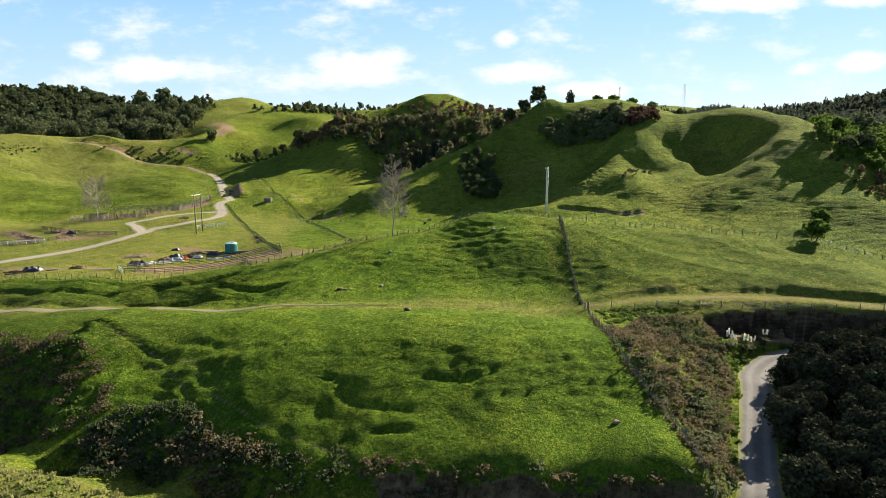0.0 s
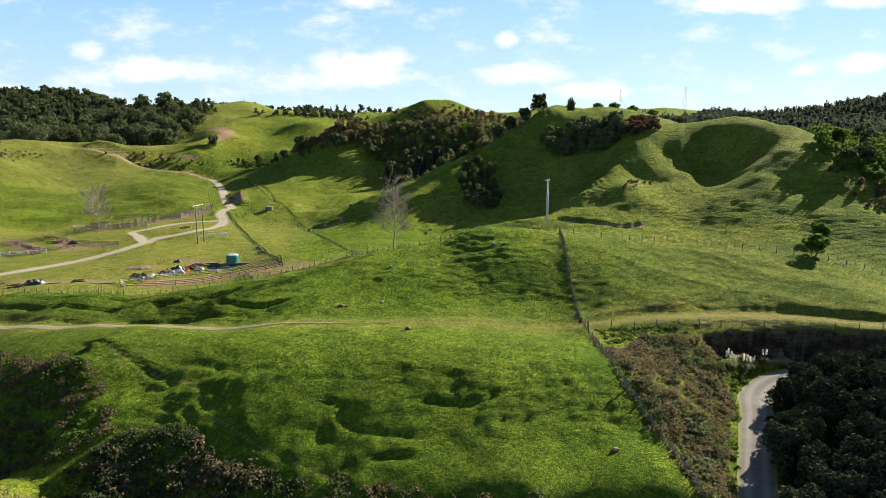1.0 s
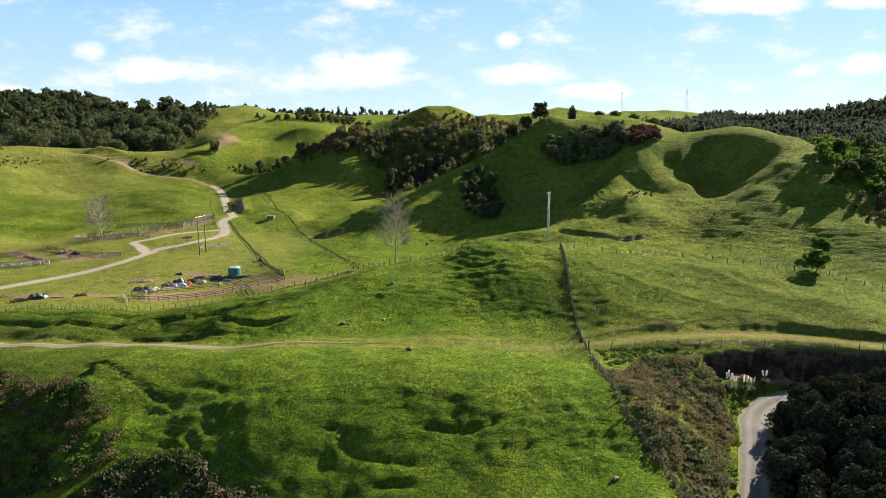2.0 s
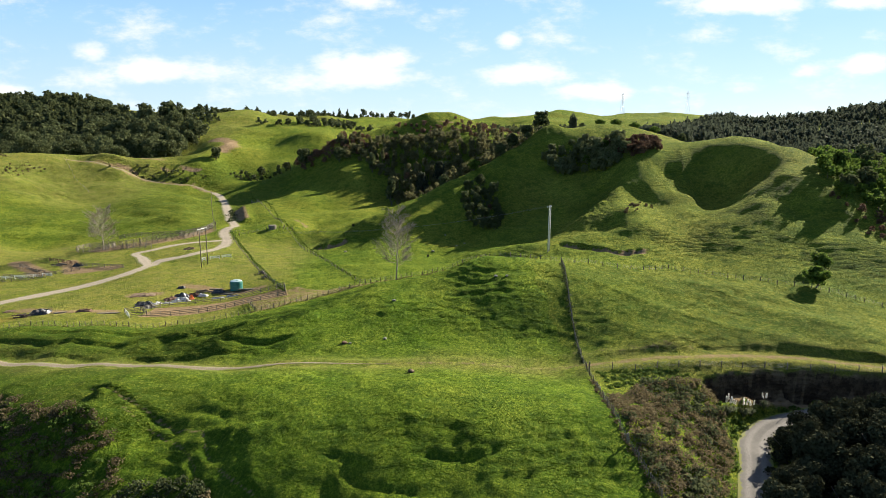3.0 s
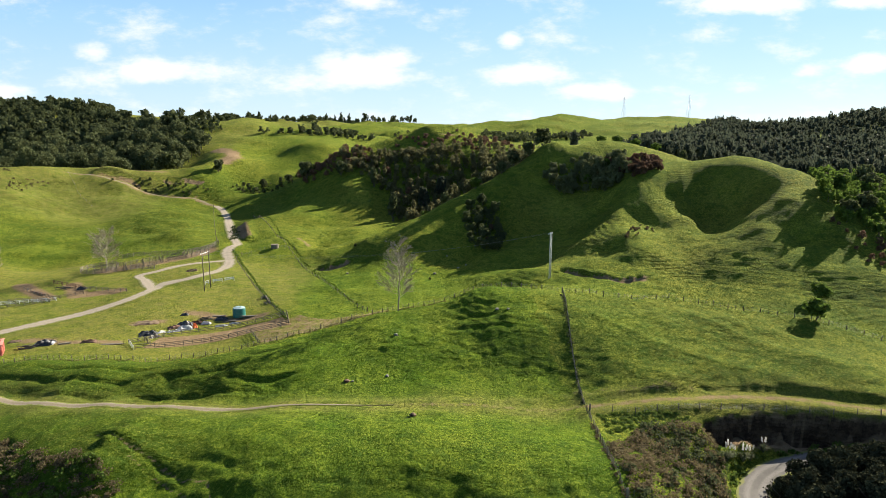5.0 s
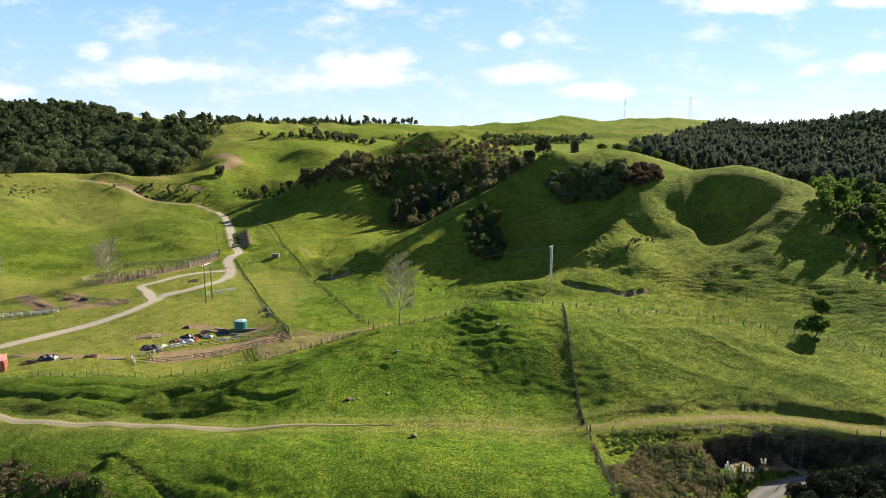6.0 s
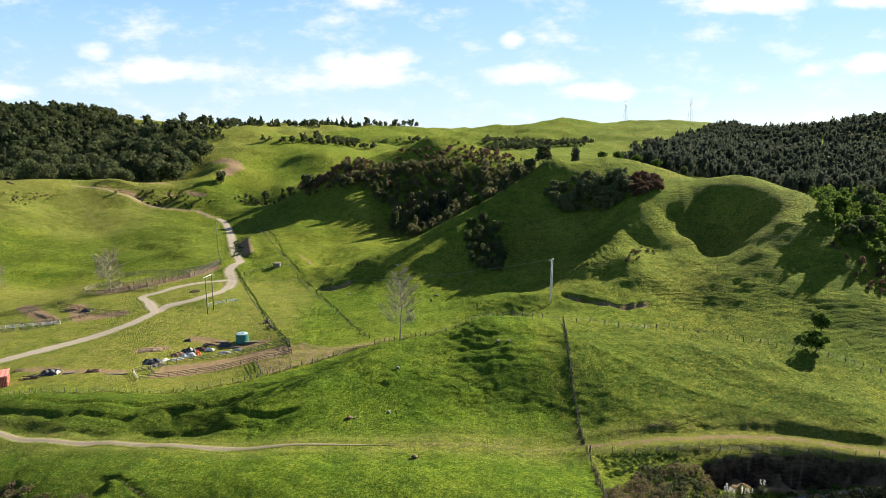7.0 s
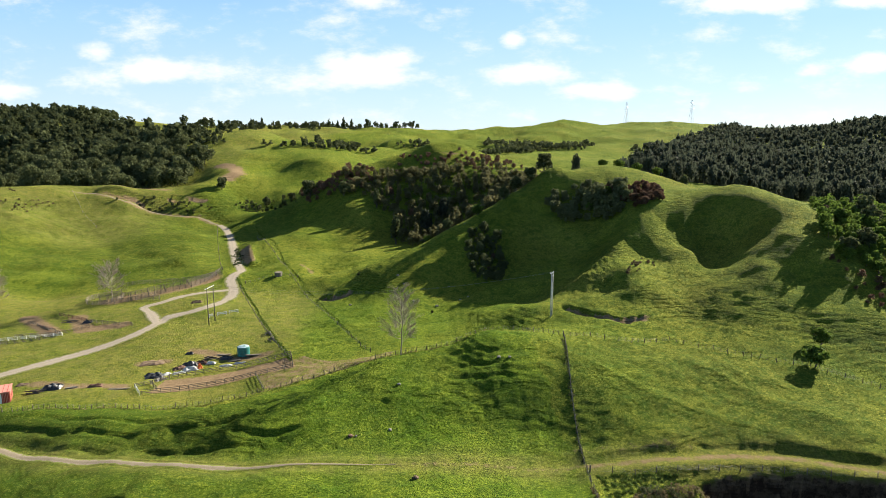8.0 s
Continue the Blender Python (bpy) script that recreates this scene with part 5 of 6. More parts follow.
for x, y, s in ((-262, 1300, 1.0), (-252, 1312, 1.15), (-243, 1305, 0.9), (-233, 1310, 1.0), (-222, 1318, 1.3), (-285, 1300, 0.8), (-300, 1310, 0.9), (-205, 1312, 1.3)):
    tree("cone", x, y, s, "tall dark conifer on the far skyline", "skyline conifers", "conifer")
ROADSIDE = {"shade_dark": "roadside tree with shade put into its leaf colour", "spire": "dark narrow tree in shade beside the gravel road", "rust": "dry brown bush in shade beside the gravel road"}
clumps_later = [(51.5, 91), (62, 95.5), (78, 97), (92, 92), (84, 66), (64, 50), (48, 40), (33, 42), (37.4, 60), (41.8, 71), (46.6, 82)]
# unseen trees, standing where their shadows reach the road
for x, y, s in ((90, 100, 1.3), (98, 94, 1.4), (95, 108, 1.25), (104, 102, 1.4), (88, 88, 1.2), (96, 82, 1.3), (106, 112, 1.3), (110, 92, 1.4), (86, 74, 1.2), (94, 70, 1.2)):
    tree("big", x, y, s, "tall tree out of view, placed to shade the gravel road", "trees beside the road")
grove([(51.5, 89), (60, 93), (74, 95), (86, 96), (90, 84), (76, 66), (62, 52), (50, 44), (33.4, 44), (36.6, 60), (41.6, 71), (46.8, 81)], 3.3, ["shade_dark"], "trees beside the road", ROADSIDE, (0.6, 0.85))


# bare winter trees
def bare_tree(x, y, h, label, wide=0.26):
    rng = random.Random(int(x * 7 + y))
    stems, twigs = Shape(), Shape()
    spine = [Vector((rng.gauss(0, 0.006) * h * k, rng.gauss(0, 0.006) * h * k, h * (0.95 * k / 8) - 0.3)) for k in range(9)]
    stems.tube(spine, [h * 0.0105 * (1 - 0.11 * k) for k in range(9)], 7, False)

    def spray(p, d, length, r, level):
        side = Vector((rng.gauss(0, 1), rng.gauss(0, 1), rng.gauss(0, 0.4))) * length * 0.07
        q = p + d * length + Vector((0, 0, length * 0.12))
        (stems if level < 1 else twigs).tube([p, p + d * length * 0.5 + side, q], [r, r * 0.7, r * 0.4], 5 if level < 1 else 3, False)
        if level == 3:
            return
        for k in range((8, 7, 5)[level]):
            at = p.lerp(q, rng.uniform(0.25, 1.0))
            way = (d + Vector((rng.gauss(0, 0.5), rng.gauss(0, 0.5), rng.gauss(0.2, 0.35)))).normalized()
            spray(at, way, length * rng.uniform(0.32, 0.55), max(0.011, r * 0.45), level + 1)

    for k in range(40):
        up = 0.2 + 0.74 * (k + rng.random()) / 40
        a = k * 2.4 + rng.random()
        reach = h * wide * math.sin(math.pi * min(1.0, (up - 0.04) / 0.98) ** 0.75) ** 0.7 * rng.uniform(0.7, 1.1)
        lean = 0.25 + 0.45 * up
        i = min(7, int((up * h + 0.3) / (h * 0.95 / 8)))
        spray(spine[i].lerp(spine[i + 1], rng.random()), Vector((math.cos(a), math.sin(a), lean)).normalized(), reach, h * 0.003, 0)
    ob = thing("bare_tree", (x, y, gz(x, y)), label, "tree", "bare winter trees")
    part("trunk", stems, PALE_BARK, ob, smooth=True)
    part("crown", twigs, PALE_BARK, ob)


bare_tree(-12.4, 150.6, 17.6, "leafless pale winter tree beside the ridge fence")
bare_tree(-123.4, 219.5, 14.5, "leafless pale winter tree beside the cattle yards", 0.34)
bare_tree(-166, 220, 13.0, "leafless pale winter tree at the paddock edge", 0.3)

# ---- scrub and grass ----
def clumps(name, spots, radius, sprays, size, mat, label, category, squash=0.8, sink=0.15, stretch=1.0):
    corners = []
    zs = ground(spots[:, 0], spots[:, 1])
    for (x, y), z in zip(spots, zs):
        r = radius[0] + (radius[1] - radius[0]) * RNG.random() ** 1.5
        n = max(8, int(sprays * (r / radius[1]) ** 1.5))
        lobes = [(x + RNG.normal() * r * 0.4, y + RNG.normal() * r * 0.4, z + r * squash * (0.35 + 0.4 * RNG.random()) - sink, r * (0.5 + 0.35 * RNG.random()), r * squash * (0.45 + 0.3 * RNG.random())) for _ in range(4)]
        corners.append(leaf_cloud(RNG, lobes, n, size, stretch=stretch))
    corners = np.concatenate(corners)
    ob = sheet(name, corners, quad_faces(len(corners) // 4), mat, smooth=False)
    return tagged(ob, label, category, kind="stuff")


def patchy(spots, size, low, seed=0):
    g = grain(spots[:, 0], spots[:, 1], size, seed)
    return spots[g > low]


RIB = [(25, 91), (33, 99), (45, 102), (45, 95), (43, 88), (39, 80), (35.5, 72), (31.5, 62), (27.5, 56), (26.5, 62), (26, 73), (25.3, 82)]
clumps("scrub", patchy(scatter(RIB, 1.1), 5.0, -0.45, 51), (0.4, 1.2), 190, 0.10, SCRUB_LEAF, "dense dry brown scrub covering the bank above the road", "scrub")
clumps("scrub", patchy(scatter(RIB, 1.5), 4.0, -0.1, 52), (0.5, 1.4), 110, 0.15, BUSH_LEAF, "dark green shrubs in the scrub above the road", "scrub")
clumps("scrub", scatter([(30, 58), (27.6, 57), (27, 66), (31, 74), (36, 76), (33, 66)], 1.9), (0.6, 1.5), 130, 0.17, PALE_LEAF, "grey-green scrub in the shade of the bank", "scrub")
LEFT_SCRUB = [(-78, 100), (-67, 92), (-60, 90), (-53, 87.5), (-46, 82), (-44, 76), (-50, 73.5), (-57, 73.5), (-70, 78), (-84, 88)]
clumps("scrub", patchy(scatter(LEFT_SCRUB, 1.25), 6.0, -0.35, 3), (0.4, 1.2), 180, 0.10, SCRUB_LEAF, "dry brown bracken and scrub on the gully side", "scrub")
clumps("scrub", patchy(scatter(LEFT_SCRUB, 1.8), 5.0, 0.0, 8), (0.5, 1.2), 100, 0.16, BRIGHT_LEAF, "low green shrubs among the dry bracken", "scrub")
GULLY_SCRUB = [(-36, 77), (-31, 74), (-27, 69.5), (-18, 66.8), (-10, 65), (-12, 61), (-24, 62.5), (-34, 66), (-46, 70), (-44, 75)]
clumps("scrub", patchy(scatter(GULLY_SCRUB, 1.3), 4.0, 0.08, 5), (0.5, 1.5), 130, 0.16, SCRUB_LEAF, "dry brown scrub along the gully bottom", "scrub")
clumps("scrub", patchy(scatter(GULLY_SCRUB, 1.3), 4.0, -0.5, 15), (0.4, 1.3), 100, 0.16, BUSH_LEAF, "dark green shrubs along the gully bottom", "scrub")
# dark leaves put in for the deep shade of the gully
clumps("scrub", patchy(scatter([(-47, 75), (-38, 75), (-33, 70), (-29, 65), (-28, 61), (-38, 64), (-48, 69)], 1.6), 4.0, -0.1, 18), (0.5, 1.4), 130, 0.15, BUSH_LEAF, "dark shrubs added to stand for shade in the gully bottom", "scrub")
EDGE = [(-10, 65.5), (0, 62.6), (8, 61), (16, 59.6), (25, 59), (27, 57), (18, 57.6), (8, 59), (-2, 60.5), (-9, 62)]
clumps("scrub", patchy(scatter(EDGE, 0.9), 3.0, -0.15, 6), (0.35, 1.1), 90, 0.14, SCRUB_LEAF, "dry hanging scrub along the cliff edge", "scrub")
clumps("scrub", patchy(scatter(EDGE, 1.3), 3.0, -0.05, 16), (0.3, 0.9), 80, 0.14, PALE_LEAF, "pale green scrub along the cliff edge", "scrub")
VERGE = [(45, 98), (52, 99), (60, 100.5), (72, 100.5), (72, 99.6), (58, 99.2), (50, 97), (46, 92), (43.5, 86), (39, 77), (36, 70), (32, 61), (30.5, 62), (34.5, 71), (38, 80), (42, 88)]
clumps("scrub", scatter(VERGE, 1.3), (0.35, 1.0), 90, 0.15, BRIGHT_LEAF, "green weeds and ferns along the road verge", "scrub")
clumps("scrub", scatter([(26, 104), (34, 104), (44, 103.5), (36, 100), (27, 97)], 0.9), (0.3, 0.6), 50, 0.14, BRIGHT_LEAF, "leafy green crop behind the fence", "scrub", 0.5)
# undergrowth in the same leaf colour, darkened for shade
clumps("scrub", scatter(clumps_later, 1.5), (0.6, 1.6), 130, 0.16, SHADE_DARK_LEAF, "undergrowth below the roadside trees, shade put into its colour", "scrub")
def tufts(name, spots, mat, label, high=(0.04, 0.11)):
    """Short upright blades of grass in tufts, all in one mesh."""
    n = len(spots)
    z = ground(spots[:, 0], spots[:, 1])
    size = high[0] + (high[1] - high[0]) * RNG.random(n) ** 2
    quads = []
    for k in range(3):
        a = RNG.random(n) * 6.283
        d = np.stack([np.cos(a), np.sin(a), np.zeros(n)], 1)
        w = np.stack([-np.sin(a), np.cos(a), np.zeros(n)], 1) * (size * 0.42)[:, None]
        root = np.stack([spots[:, 0], spots[:, 1], z - 0.03], 1) + d * (size * 0.3)[:, None]
        tip = root + d * (size * (0.2 + 0.6 * RNG.random(n)))[:, None] + np.array([0, 0, 1.0]) * size[:, None]
        quads.append(np.stack([root - w, root + w, tip + w * 0.35, tip - w * 0.35], 1))
    corners = np.concatenate(quads).reshape(-1, 3)
    ob = sheet(name, corners, quad_faces(len(corners) // 4), mat, smooth=False)
    return tagged(ob, label, "grass", kind="stuff")


# rough herbage on the grassland
for poly, gap, low, seed, label in (([(-60, 96), (-40, 98), (20, 96), (25, 86), (26, 66), (20, 61), (-6, 65), (-22, 71), (-32, 78), (-42, 85)], 0.42, -0.3, 31, "rank green grass clumps on the near slope"),
                                    ([(-40, 128), (-10, 150), (10, 154), (27, 152), (24, 112), (-20, 113), (-44, 122)], 0.6, -0.3, 33, "rank green grass clumps on the knoll"),
                                    ([(26, 110), (28, 152), (60, 150), (90, 132), (88, 112), (46, 113)], 0.75, -0.25, 34, "rank grass clumps on the side slope"),
                                    ([(-110, 118), (-60, 112), (-40, 118), (-44, 132), (-100, 130)], 0.65, -0.35, 35, "rank grass clumps on the bank below the yard")):
    spots = patchy(scatter(poly, gap, 40000), 5.0, low, seed)
    tufts("grass", spots, GRASS_BLADE, label)
clumps("grass", scatter([(-75, 72), (-50, 66), (-30, 57), (-34, 50), (-70, 56), (-90, 66)], 1.0), (0.2, 0.55), 22, 0.12, TUSSOCK_BLADE, "pale rank grass on the near bank", "grass", 0.6, 0.06, 1.5)


def along(line, gap, spread):
    """Uneven places along a line of the plan."""
    c = smooth_line(line, gap)
    return c + RNG.normal(size=c.shape) * spread


clumps("grass", along([(-87, 247), (-79, 232), (-69, 214), (-61, 197), (-50, 175.5), (-43, 160.5)], 0.28, 0.3), (0.16, 0.42), 26, 0.12, BRIGHT_LEAF, "dark rank weeds along the paddock fence", "grass", 0.9)
clumps("grass", along([(-113, 356), (-84, 296), (-69, 259), (-57, 240), (-40, 204), (-24, 168)], 0.45, 0.45), (0.14, 0.4), 20, 0.13, BRIGHT_LEAF, "dark rank weeds along the valley fence", "grass", 0.8)
clumps("grass", along([(28.6, 152), (27.2, 139), (26.3, 129), (25.6, 118), (24.9, 108)], 0.22, 0.2), (0.16, 0.42), 26, 0.10, BUSH_LEAF, "dark rank weeds under the knoll fence", "grass", 1.0)
clumps("grass", along([(24.8, 100), (24.1, 88), (24.5, 78), (25.7, 72), (26.6, 66), (27.2, 59)], 0.35, 0.25), (0.2, 0.5), 30, 0.11, SCRUB_LEAF, "dry rank grass under the bank fence", "grass", 1.0)
clumps("grass", along([(-96, 131), (-82.8, 132), (-70.4, 133), (-60.5, 134), (-52, 136), (-43.4, 138.5), (-34.6, 142), (-26.9, 146), (-20.5, 149), (-13.7, 151.3), (-5, 151.8), (1, 153), (11, 157)], 0.5, 0.25), (0.15, 0.42), 20, 0.12, TUSSOCK_BLADE, "pale rank grass under the ridge fence", "grass", 1.0)
clumps("scrub", along([(-94, 268), (-97.5, 280), (-101, 291), (-106, 303)], 0.5, 0.8), (0.3, 0.9), 40, 0.18, BUSH_LEAF, "dark scrub on the cutting beside the climbing track", "scrub")


def pampas(x, y, s):
    ob = thing("pampas_grass", (x, y, gz(x, y) - 0.1), "pampas grass tussock with tall white plumes", "plant", "pampas by the road", RNG.random() * 6, s)
    blades = []
    for _ in range(150):
        a, lean, h = RNG.random() * 6.283, 0.3 + RNG.random() * 1.0, 1.2 + RNG.random() * 0.9
        d, w = np.array([math.cos(a), math.sin(a), 0]), np.array([-math.sin(a), math.cos(a), 0]) * 0.035
        p0, p1, p2 = d * 0.15, d * lean * 0.5 + (0, 0, h * 0.8), d * lean * 1.1 + (0, 0, h * 0.75)
        blades += [p0 - w, p0 + w, p1 + w, p1 - w, p1 - w, p1 + w, p2 + w * 0.3, p2 - w * 0.3]
    part("leaves", leaf_mesh("leaves", np.array(blades), PALE_LEAF), None, ob)
    for k in range(3):
        a, h = k * 2.1 + RNG.random(), 2.3 + RNG.random() * 0.6
        p = Vector((math.cos(a) * 0.35, math.sin(a) * 0.35, h))
        stalk = part("stalk", Shape().tube([(0, 0, 0.2), p], [0.02, 0.012], 5), TUSSOCK_BLADE, ob)
        plume = leaf_cloud(RNG, [(p.x * (1 + 0.1 * j), p.y * (1 + 0.1 * j), h + 0.22 * j, 0.13 - 0.02 * j, 0.16) for j in range(4)], 90, 0.07, stretch=1.6)
        part("plume", leaf_mesh("plume", plume, PLUME), None, stalk, "white feathery plume")


for x, y, s in ((46.0, 95.6, 1.0), (49.5, 97.2, 0.95), (51, 97.8, 0.8), (54, 99.6, 0.85), (47.5, 96.8, 0.7)):
    pampas(x, y, s)


# ---- fences ----
POST = Shape().tube([(0, 0, -0.4), (0, 0, 0.9), (0, 0, 1.2)], [0.085, 0.08, 0.07], 7).mesh("post", POST_WOOD, True)
BATTEN = Shape().box((0, 0, 0.55), (0.06, 0.045, 1.05)).mesh("batten", POST_WOOD)
STRAINER = Shape().tube([(0, 0, -0.5), (0, 0, 1.2), (0, 0, 1.42)], [0.14, 0.13, 0.12], 9).mesh("strainer_post", POST_WOOD, True)


def run_of(line, gap):
    """Even places along a line of the plan, with their headings."""
    p = np.array(line, float)
    seg = np.hypot(*np.diff(p, axis=0).T)
    along = np.r_[0, np.cumsum(seg)]
    n = max(1, int(round(along[-1] / gap)))
    s = np.linspace(0, along[-1], n + 1)
    x, y = np.interp(s, along, p[:, 0]), np.interp(s, along, p[:, 1])
    return np.stack([x, y], 1), np.arctan2(np.gradient(y), np.gradient(x))


def wire_fence(line, label, gap=3.4, battens=2, wires=5):
    spots, head = run_of(line, gap)
    z = ground(spots[:, 0], spots[:, 1])
    ob = thing("wire_fence", (spots[0, 0], spots[0, 1], z[0]), label, "fence", "farm fences")
    origin = Vector(ob.location)
    tops = []
    for i, ((x, y), h) in enumerate(zip(spots, head)):
        end = i in (0, len(spots) - 1)
        lean = Euler((RNG.normal() * 0.04, RNG.normal() * 0.04, h))
        m = Matrix.LocRotScale(Vector((x, y, z[i])) - origin, lean, (1, 1, 0.92 + 0.16 * RNG.random()))
        part("strainer_post" if end else "post", STRAINER if end else POST, None, ob, m=m)
        tops.append(Vector((x, y, z[i])) - origin)
        if battens and i < len(spots) - 1:
            for k in range(battens):
                s = (k + 1) / (battens + 1)
                bx, by = x + (spots[i + 1, 0] - x) * s, y + (spots[i + 1, 1] - y) * s
                m = Matrix.LocRotScale(Vector((bx, by, gz(bx, by) + 0.05)) - origin, Euler((RNG.normal() * 0.06, RNG.normal() * 0.06, h)), None)
                part("batten", BATTEN, None, ob, m=m)
    for k in range(wires):
        part("wire", Shape().tube([p + Vector((0, 0, 0.22 + 0.21 * k)) for p in tops], 0.006, 3, False), WIRE, ob)
    return ob


def rail_fence(line, label, gap=2.1, rails=3, high=1.25, mat=None, group="rail fences", name="rail_fence"):
    spots, head = run_of(line, gap)
    z = ground(spots[:, 0], spots[:, 1])
    ob = thing(name, (spots[0, 0], spots[0, 1], z[0]), label, "fence", group)
    origin = Vector(ob.location)
    post = Shape().box((0, 0, high / 2 - 0.1), (0.14, 0.14, high + 0.2)).mesh("post", mat or RAIL_WOOD)
    at = [Vector((x, y, q)) - origin for (x, y), q in zip(spots, z)]
    for p, h in zip(at, head):
        part("post", post, None, ob, m=Matrix.LocRotScale(p, Euler((RNG.normal() * 0.02, RNG.normal() * 0.02, h)), None))
    for i in range(len(at) - 1):
        d = at[i + 1] - at[i]
        side = Vector((-d.y, d.x, 0)).normalized() * 0.09
        for k in range(rails):
            up = Vector((0, 0, high * (k + 0.75) / rails + RNG.normal() * 0.02))
            q, r = at[i] + side + up, at[i + 1] + side + up
            m = Matrix.Translation((q + r) / 2) @ (r - q).to_track_quat("X", "Z").to_matrix().to_4x4()
            s = Shape().box((0, 0, 0), ((r - q).length + 0.1, 0.04, 0.11))
            part("rail", s, mat or RAIL_WOOD, ob, m=m)
    return ob


RIDGE = "weathered post and wire fence along the knoll ridge"
wire_fence([(-102, 132.5), (-92, 131.5), (-82.8, 132), (-70.4, 133), (-60.5, 134), (-52, 136), (-43.4, 138.5), (-34.6, 142), (-26.9, 146), (-20.5, 149), (-13.7, 151.3), (-5, 151.8), (1, 153), (7, 155.5), (11, 157.5), (18, 157), (24, 157), (29.5, 156)], RIDGE, 2.6, 1)
wire_fence([(29.5, 156), (27.5, 140), (26.4, 130.7), (25.8, 123.6), (25.2, 115), (24.9, 107), (24.7, 97.2), (23.9, 86), (24.4, 78)], "weathered batten fence running down the knoll", 3.0, 4)
wire_fence([(24.4, 78), (25.6, 72.4), (26.6, 67), (27, 60.5), (27.6, 57.5)], "old batten fence beside the scrubby bank", 3.0, 5)
wire_fence([(25.4, 105), (33, 103.4), (41, 104.2), (49, 105), (55, 105.4), (62.4, 105), (70, 103.8), (80, 103)], "post and wire fence above the road cutting", 3.8, 0)
wire_fence([(29.5, 156), (37.6, 157.3), (44.7, 156), (51, 157.5), (57.5, 159.4), (65.2, 156), (71.3, 150), (82, 145), (94, 141), (104, 138)], "post and wire fence across the side slope", 3.6, 1)
wire_fence([(-81.3, 234), (-69.7, 212), (-58.4, 189), (-53, 179.6), (-47.6, 169), (-43, 161)], "post and wire fence down the paddock edge", 3.6, 1)
wire_fence([(-104, 330), (-85, 290.5), (-67.4, 253), (-56, 233), (-41.7, 205), (-30, 180), (-22, 164.6)], "post and wire fence up the valley", 4.0, 1)
wire_fence([(-137, 361), (-117, 308), (-104.5, 276), (-96, 256)], "post and wire fence beside the climbing track", 4.0, 0)
wire_fence([(-223.5, 366), (-209, 349), (-194, 336)], "post and wire fence down the hill face", 4.0, 0)
wire_fence([(-81, 240), (-70, 249), (-62, 247)], "short wire fence near the water trough", 3.5, 1)
YARD_RAIL = "weathered wooden post and rail fence beside the yard"
rail_fence([(-75, 142.5), (-69.6, 145.7), (-63.9, 149), (-57.5, 151.3), (-50.5, 153.3), (-45.7, 154), (-41, 154.6)], YARD_RAIL)
rail_fence([(-73.5, 154.5), (-67.6, 158.2), (-61.2, 161.6), (-54, 163.4), (-44, 164.2)], YARD_RAIL)
rail_fence([(-50.5, 153.3), (-47, 146), (-44, 139)], "weathered wooden cross fence with rails", 3.6, 3, 1.1)
rail_fence([(-44, 164.2), (-42.6, 160), (-41, 154.6)], "dark wooden rail gate end of the race", 3.2, 3, 1.1)
PEN = "wooden cattle yard fence of weathered rails"
for line in ([(-130, 223), (-120, 226), (-112, 236), (-105, 241)], [(-126, 216), (-116, 219), (-108, 229), (-101, 236)], [(-130, 223), (-126, 216)], [(-120, 226), (-116, 219)], [(-112, 236), (-108, 229)], [(-105, 241), (-101, 236)],
             [(-116, 231), (-112, 224)], [(-101, 236), (-97, 246), (-96, 254)], [(-105, 241), (-96, 254)]):
    rail_fence(line, PEN, 2.4, 5, 1.7, RAIL_WOOD, group="cattle yards", name="yard_fence")
for line in ([(-140, 199), (-124, 189.5), (-118, 195)], [(-137, 187), (-124, 189.5)], [(-148, 190), (-137, 181), (-124, 187)]):
    rail_fence(line, "low weathered wooden stockyard fence", 2.2, 3, 1.1, group="stockyard", name="yard_fence")
for line in ([(-128 + 6.5 * math.cos(a * 0.52), 223 + 6.5 * math.sin(a * 0.52)) for a in range(13)], [(-117, 220), (-106.5, 220.5)], [(-130, 243), (-118, 244), (-108, 247), (-94, 250)]):
    rail_fence(line, PEN, 2.2, 5, 1.6, RAIL_WOOD, group="cattle yards", name="yard_fence")
rail_fence([(-134.5, 206), (-120, 199.3)], "faded red boarded stockyard fence", 2.4, 4, 1.2, RUST_IRON, group="stockyard", name="yard_fence")
rail_fence([(-120, 199.3), (-111, 197), (-104, 195.3)], "dark boarded stockyard fence", 2.4, 4, 1.2, DARK_POLE, group="stockyard", name="yard_fence")
rail_fence([(-140, 184), (-130.7, 186.4), (-123, 188.7)], "whitewashed boarded stockyard fence", 2.4, 3, 1.1, WHITE_BOARD, group="stockyard", name="yard_fence")
# boarded loading pen, partly whitewashed
rail_fence([(-78.6, 146.5), (-75.2, 142)], "whitewashed boarded loading pen fence", 2.2, 3, 1.1, WHITE_BOARD, "loading pen", "pen_fence")
for line in ([(-76.2, 149.6), (-73, 146)], [(-78.6, 146.5), (-76.2, 149.6), (-73.4, 154.2)]):
    rail_fence(line, "weathered boarded loading pen fence", 2.4, 3, 1.1, RAIL_WOOD, "loading pen", "pen_fence")
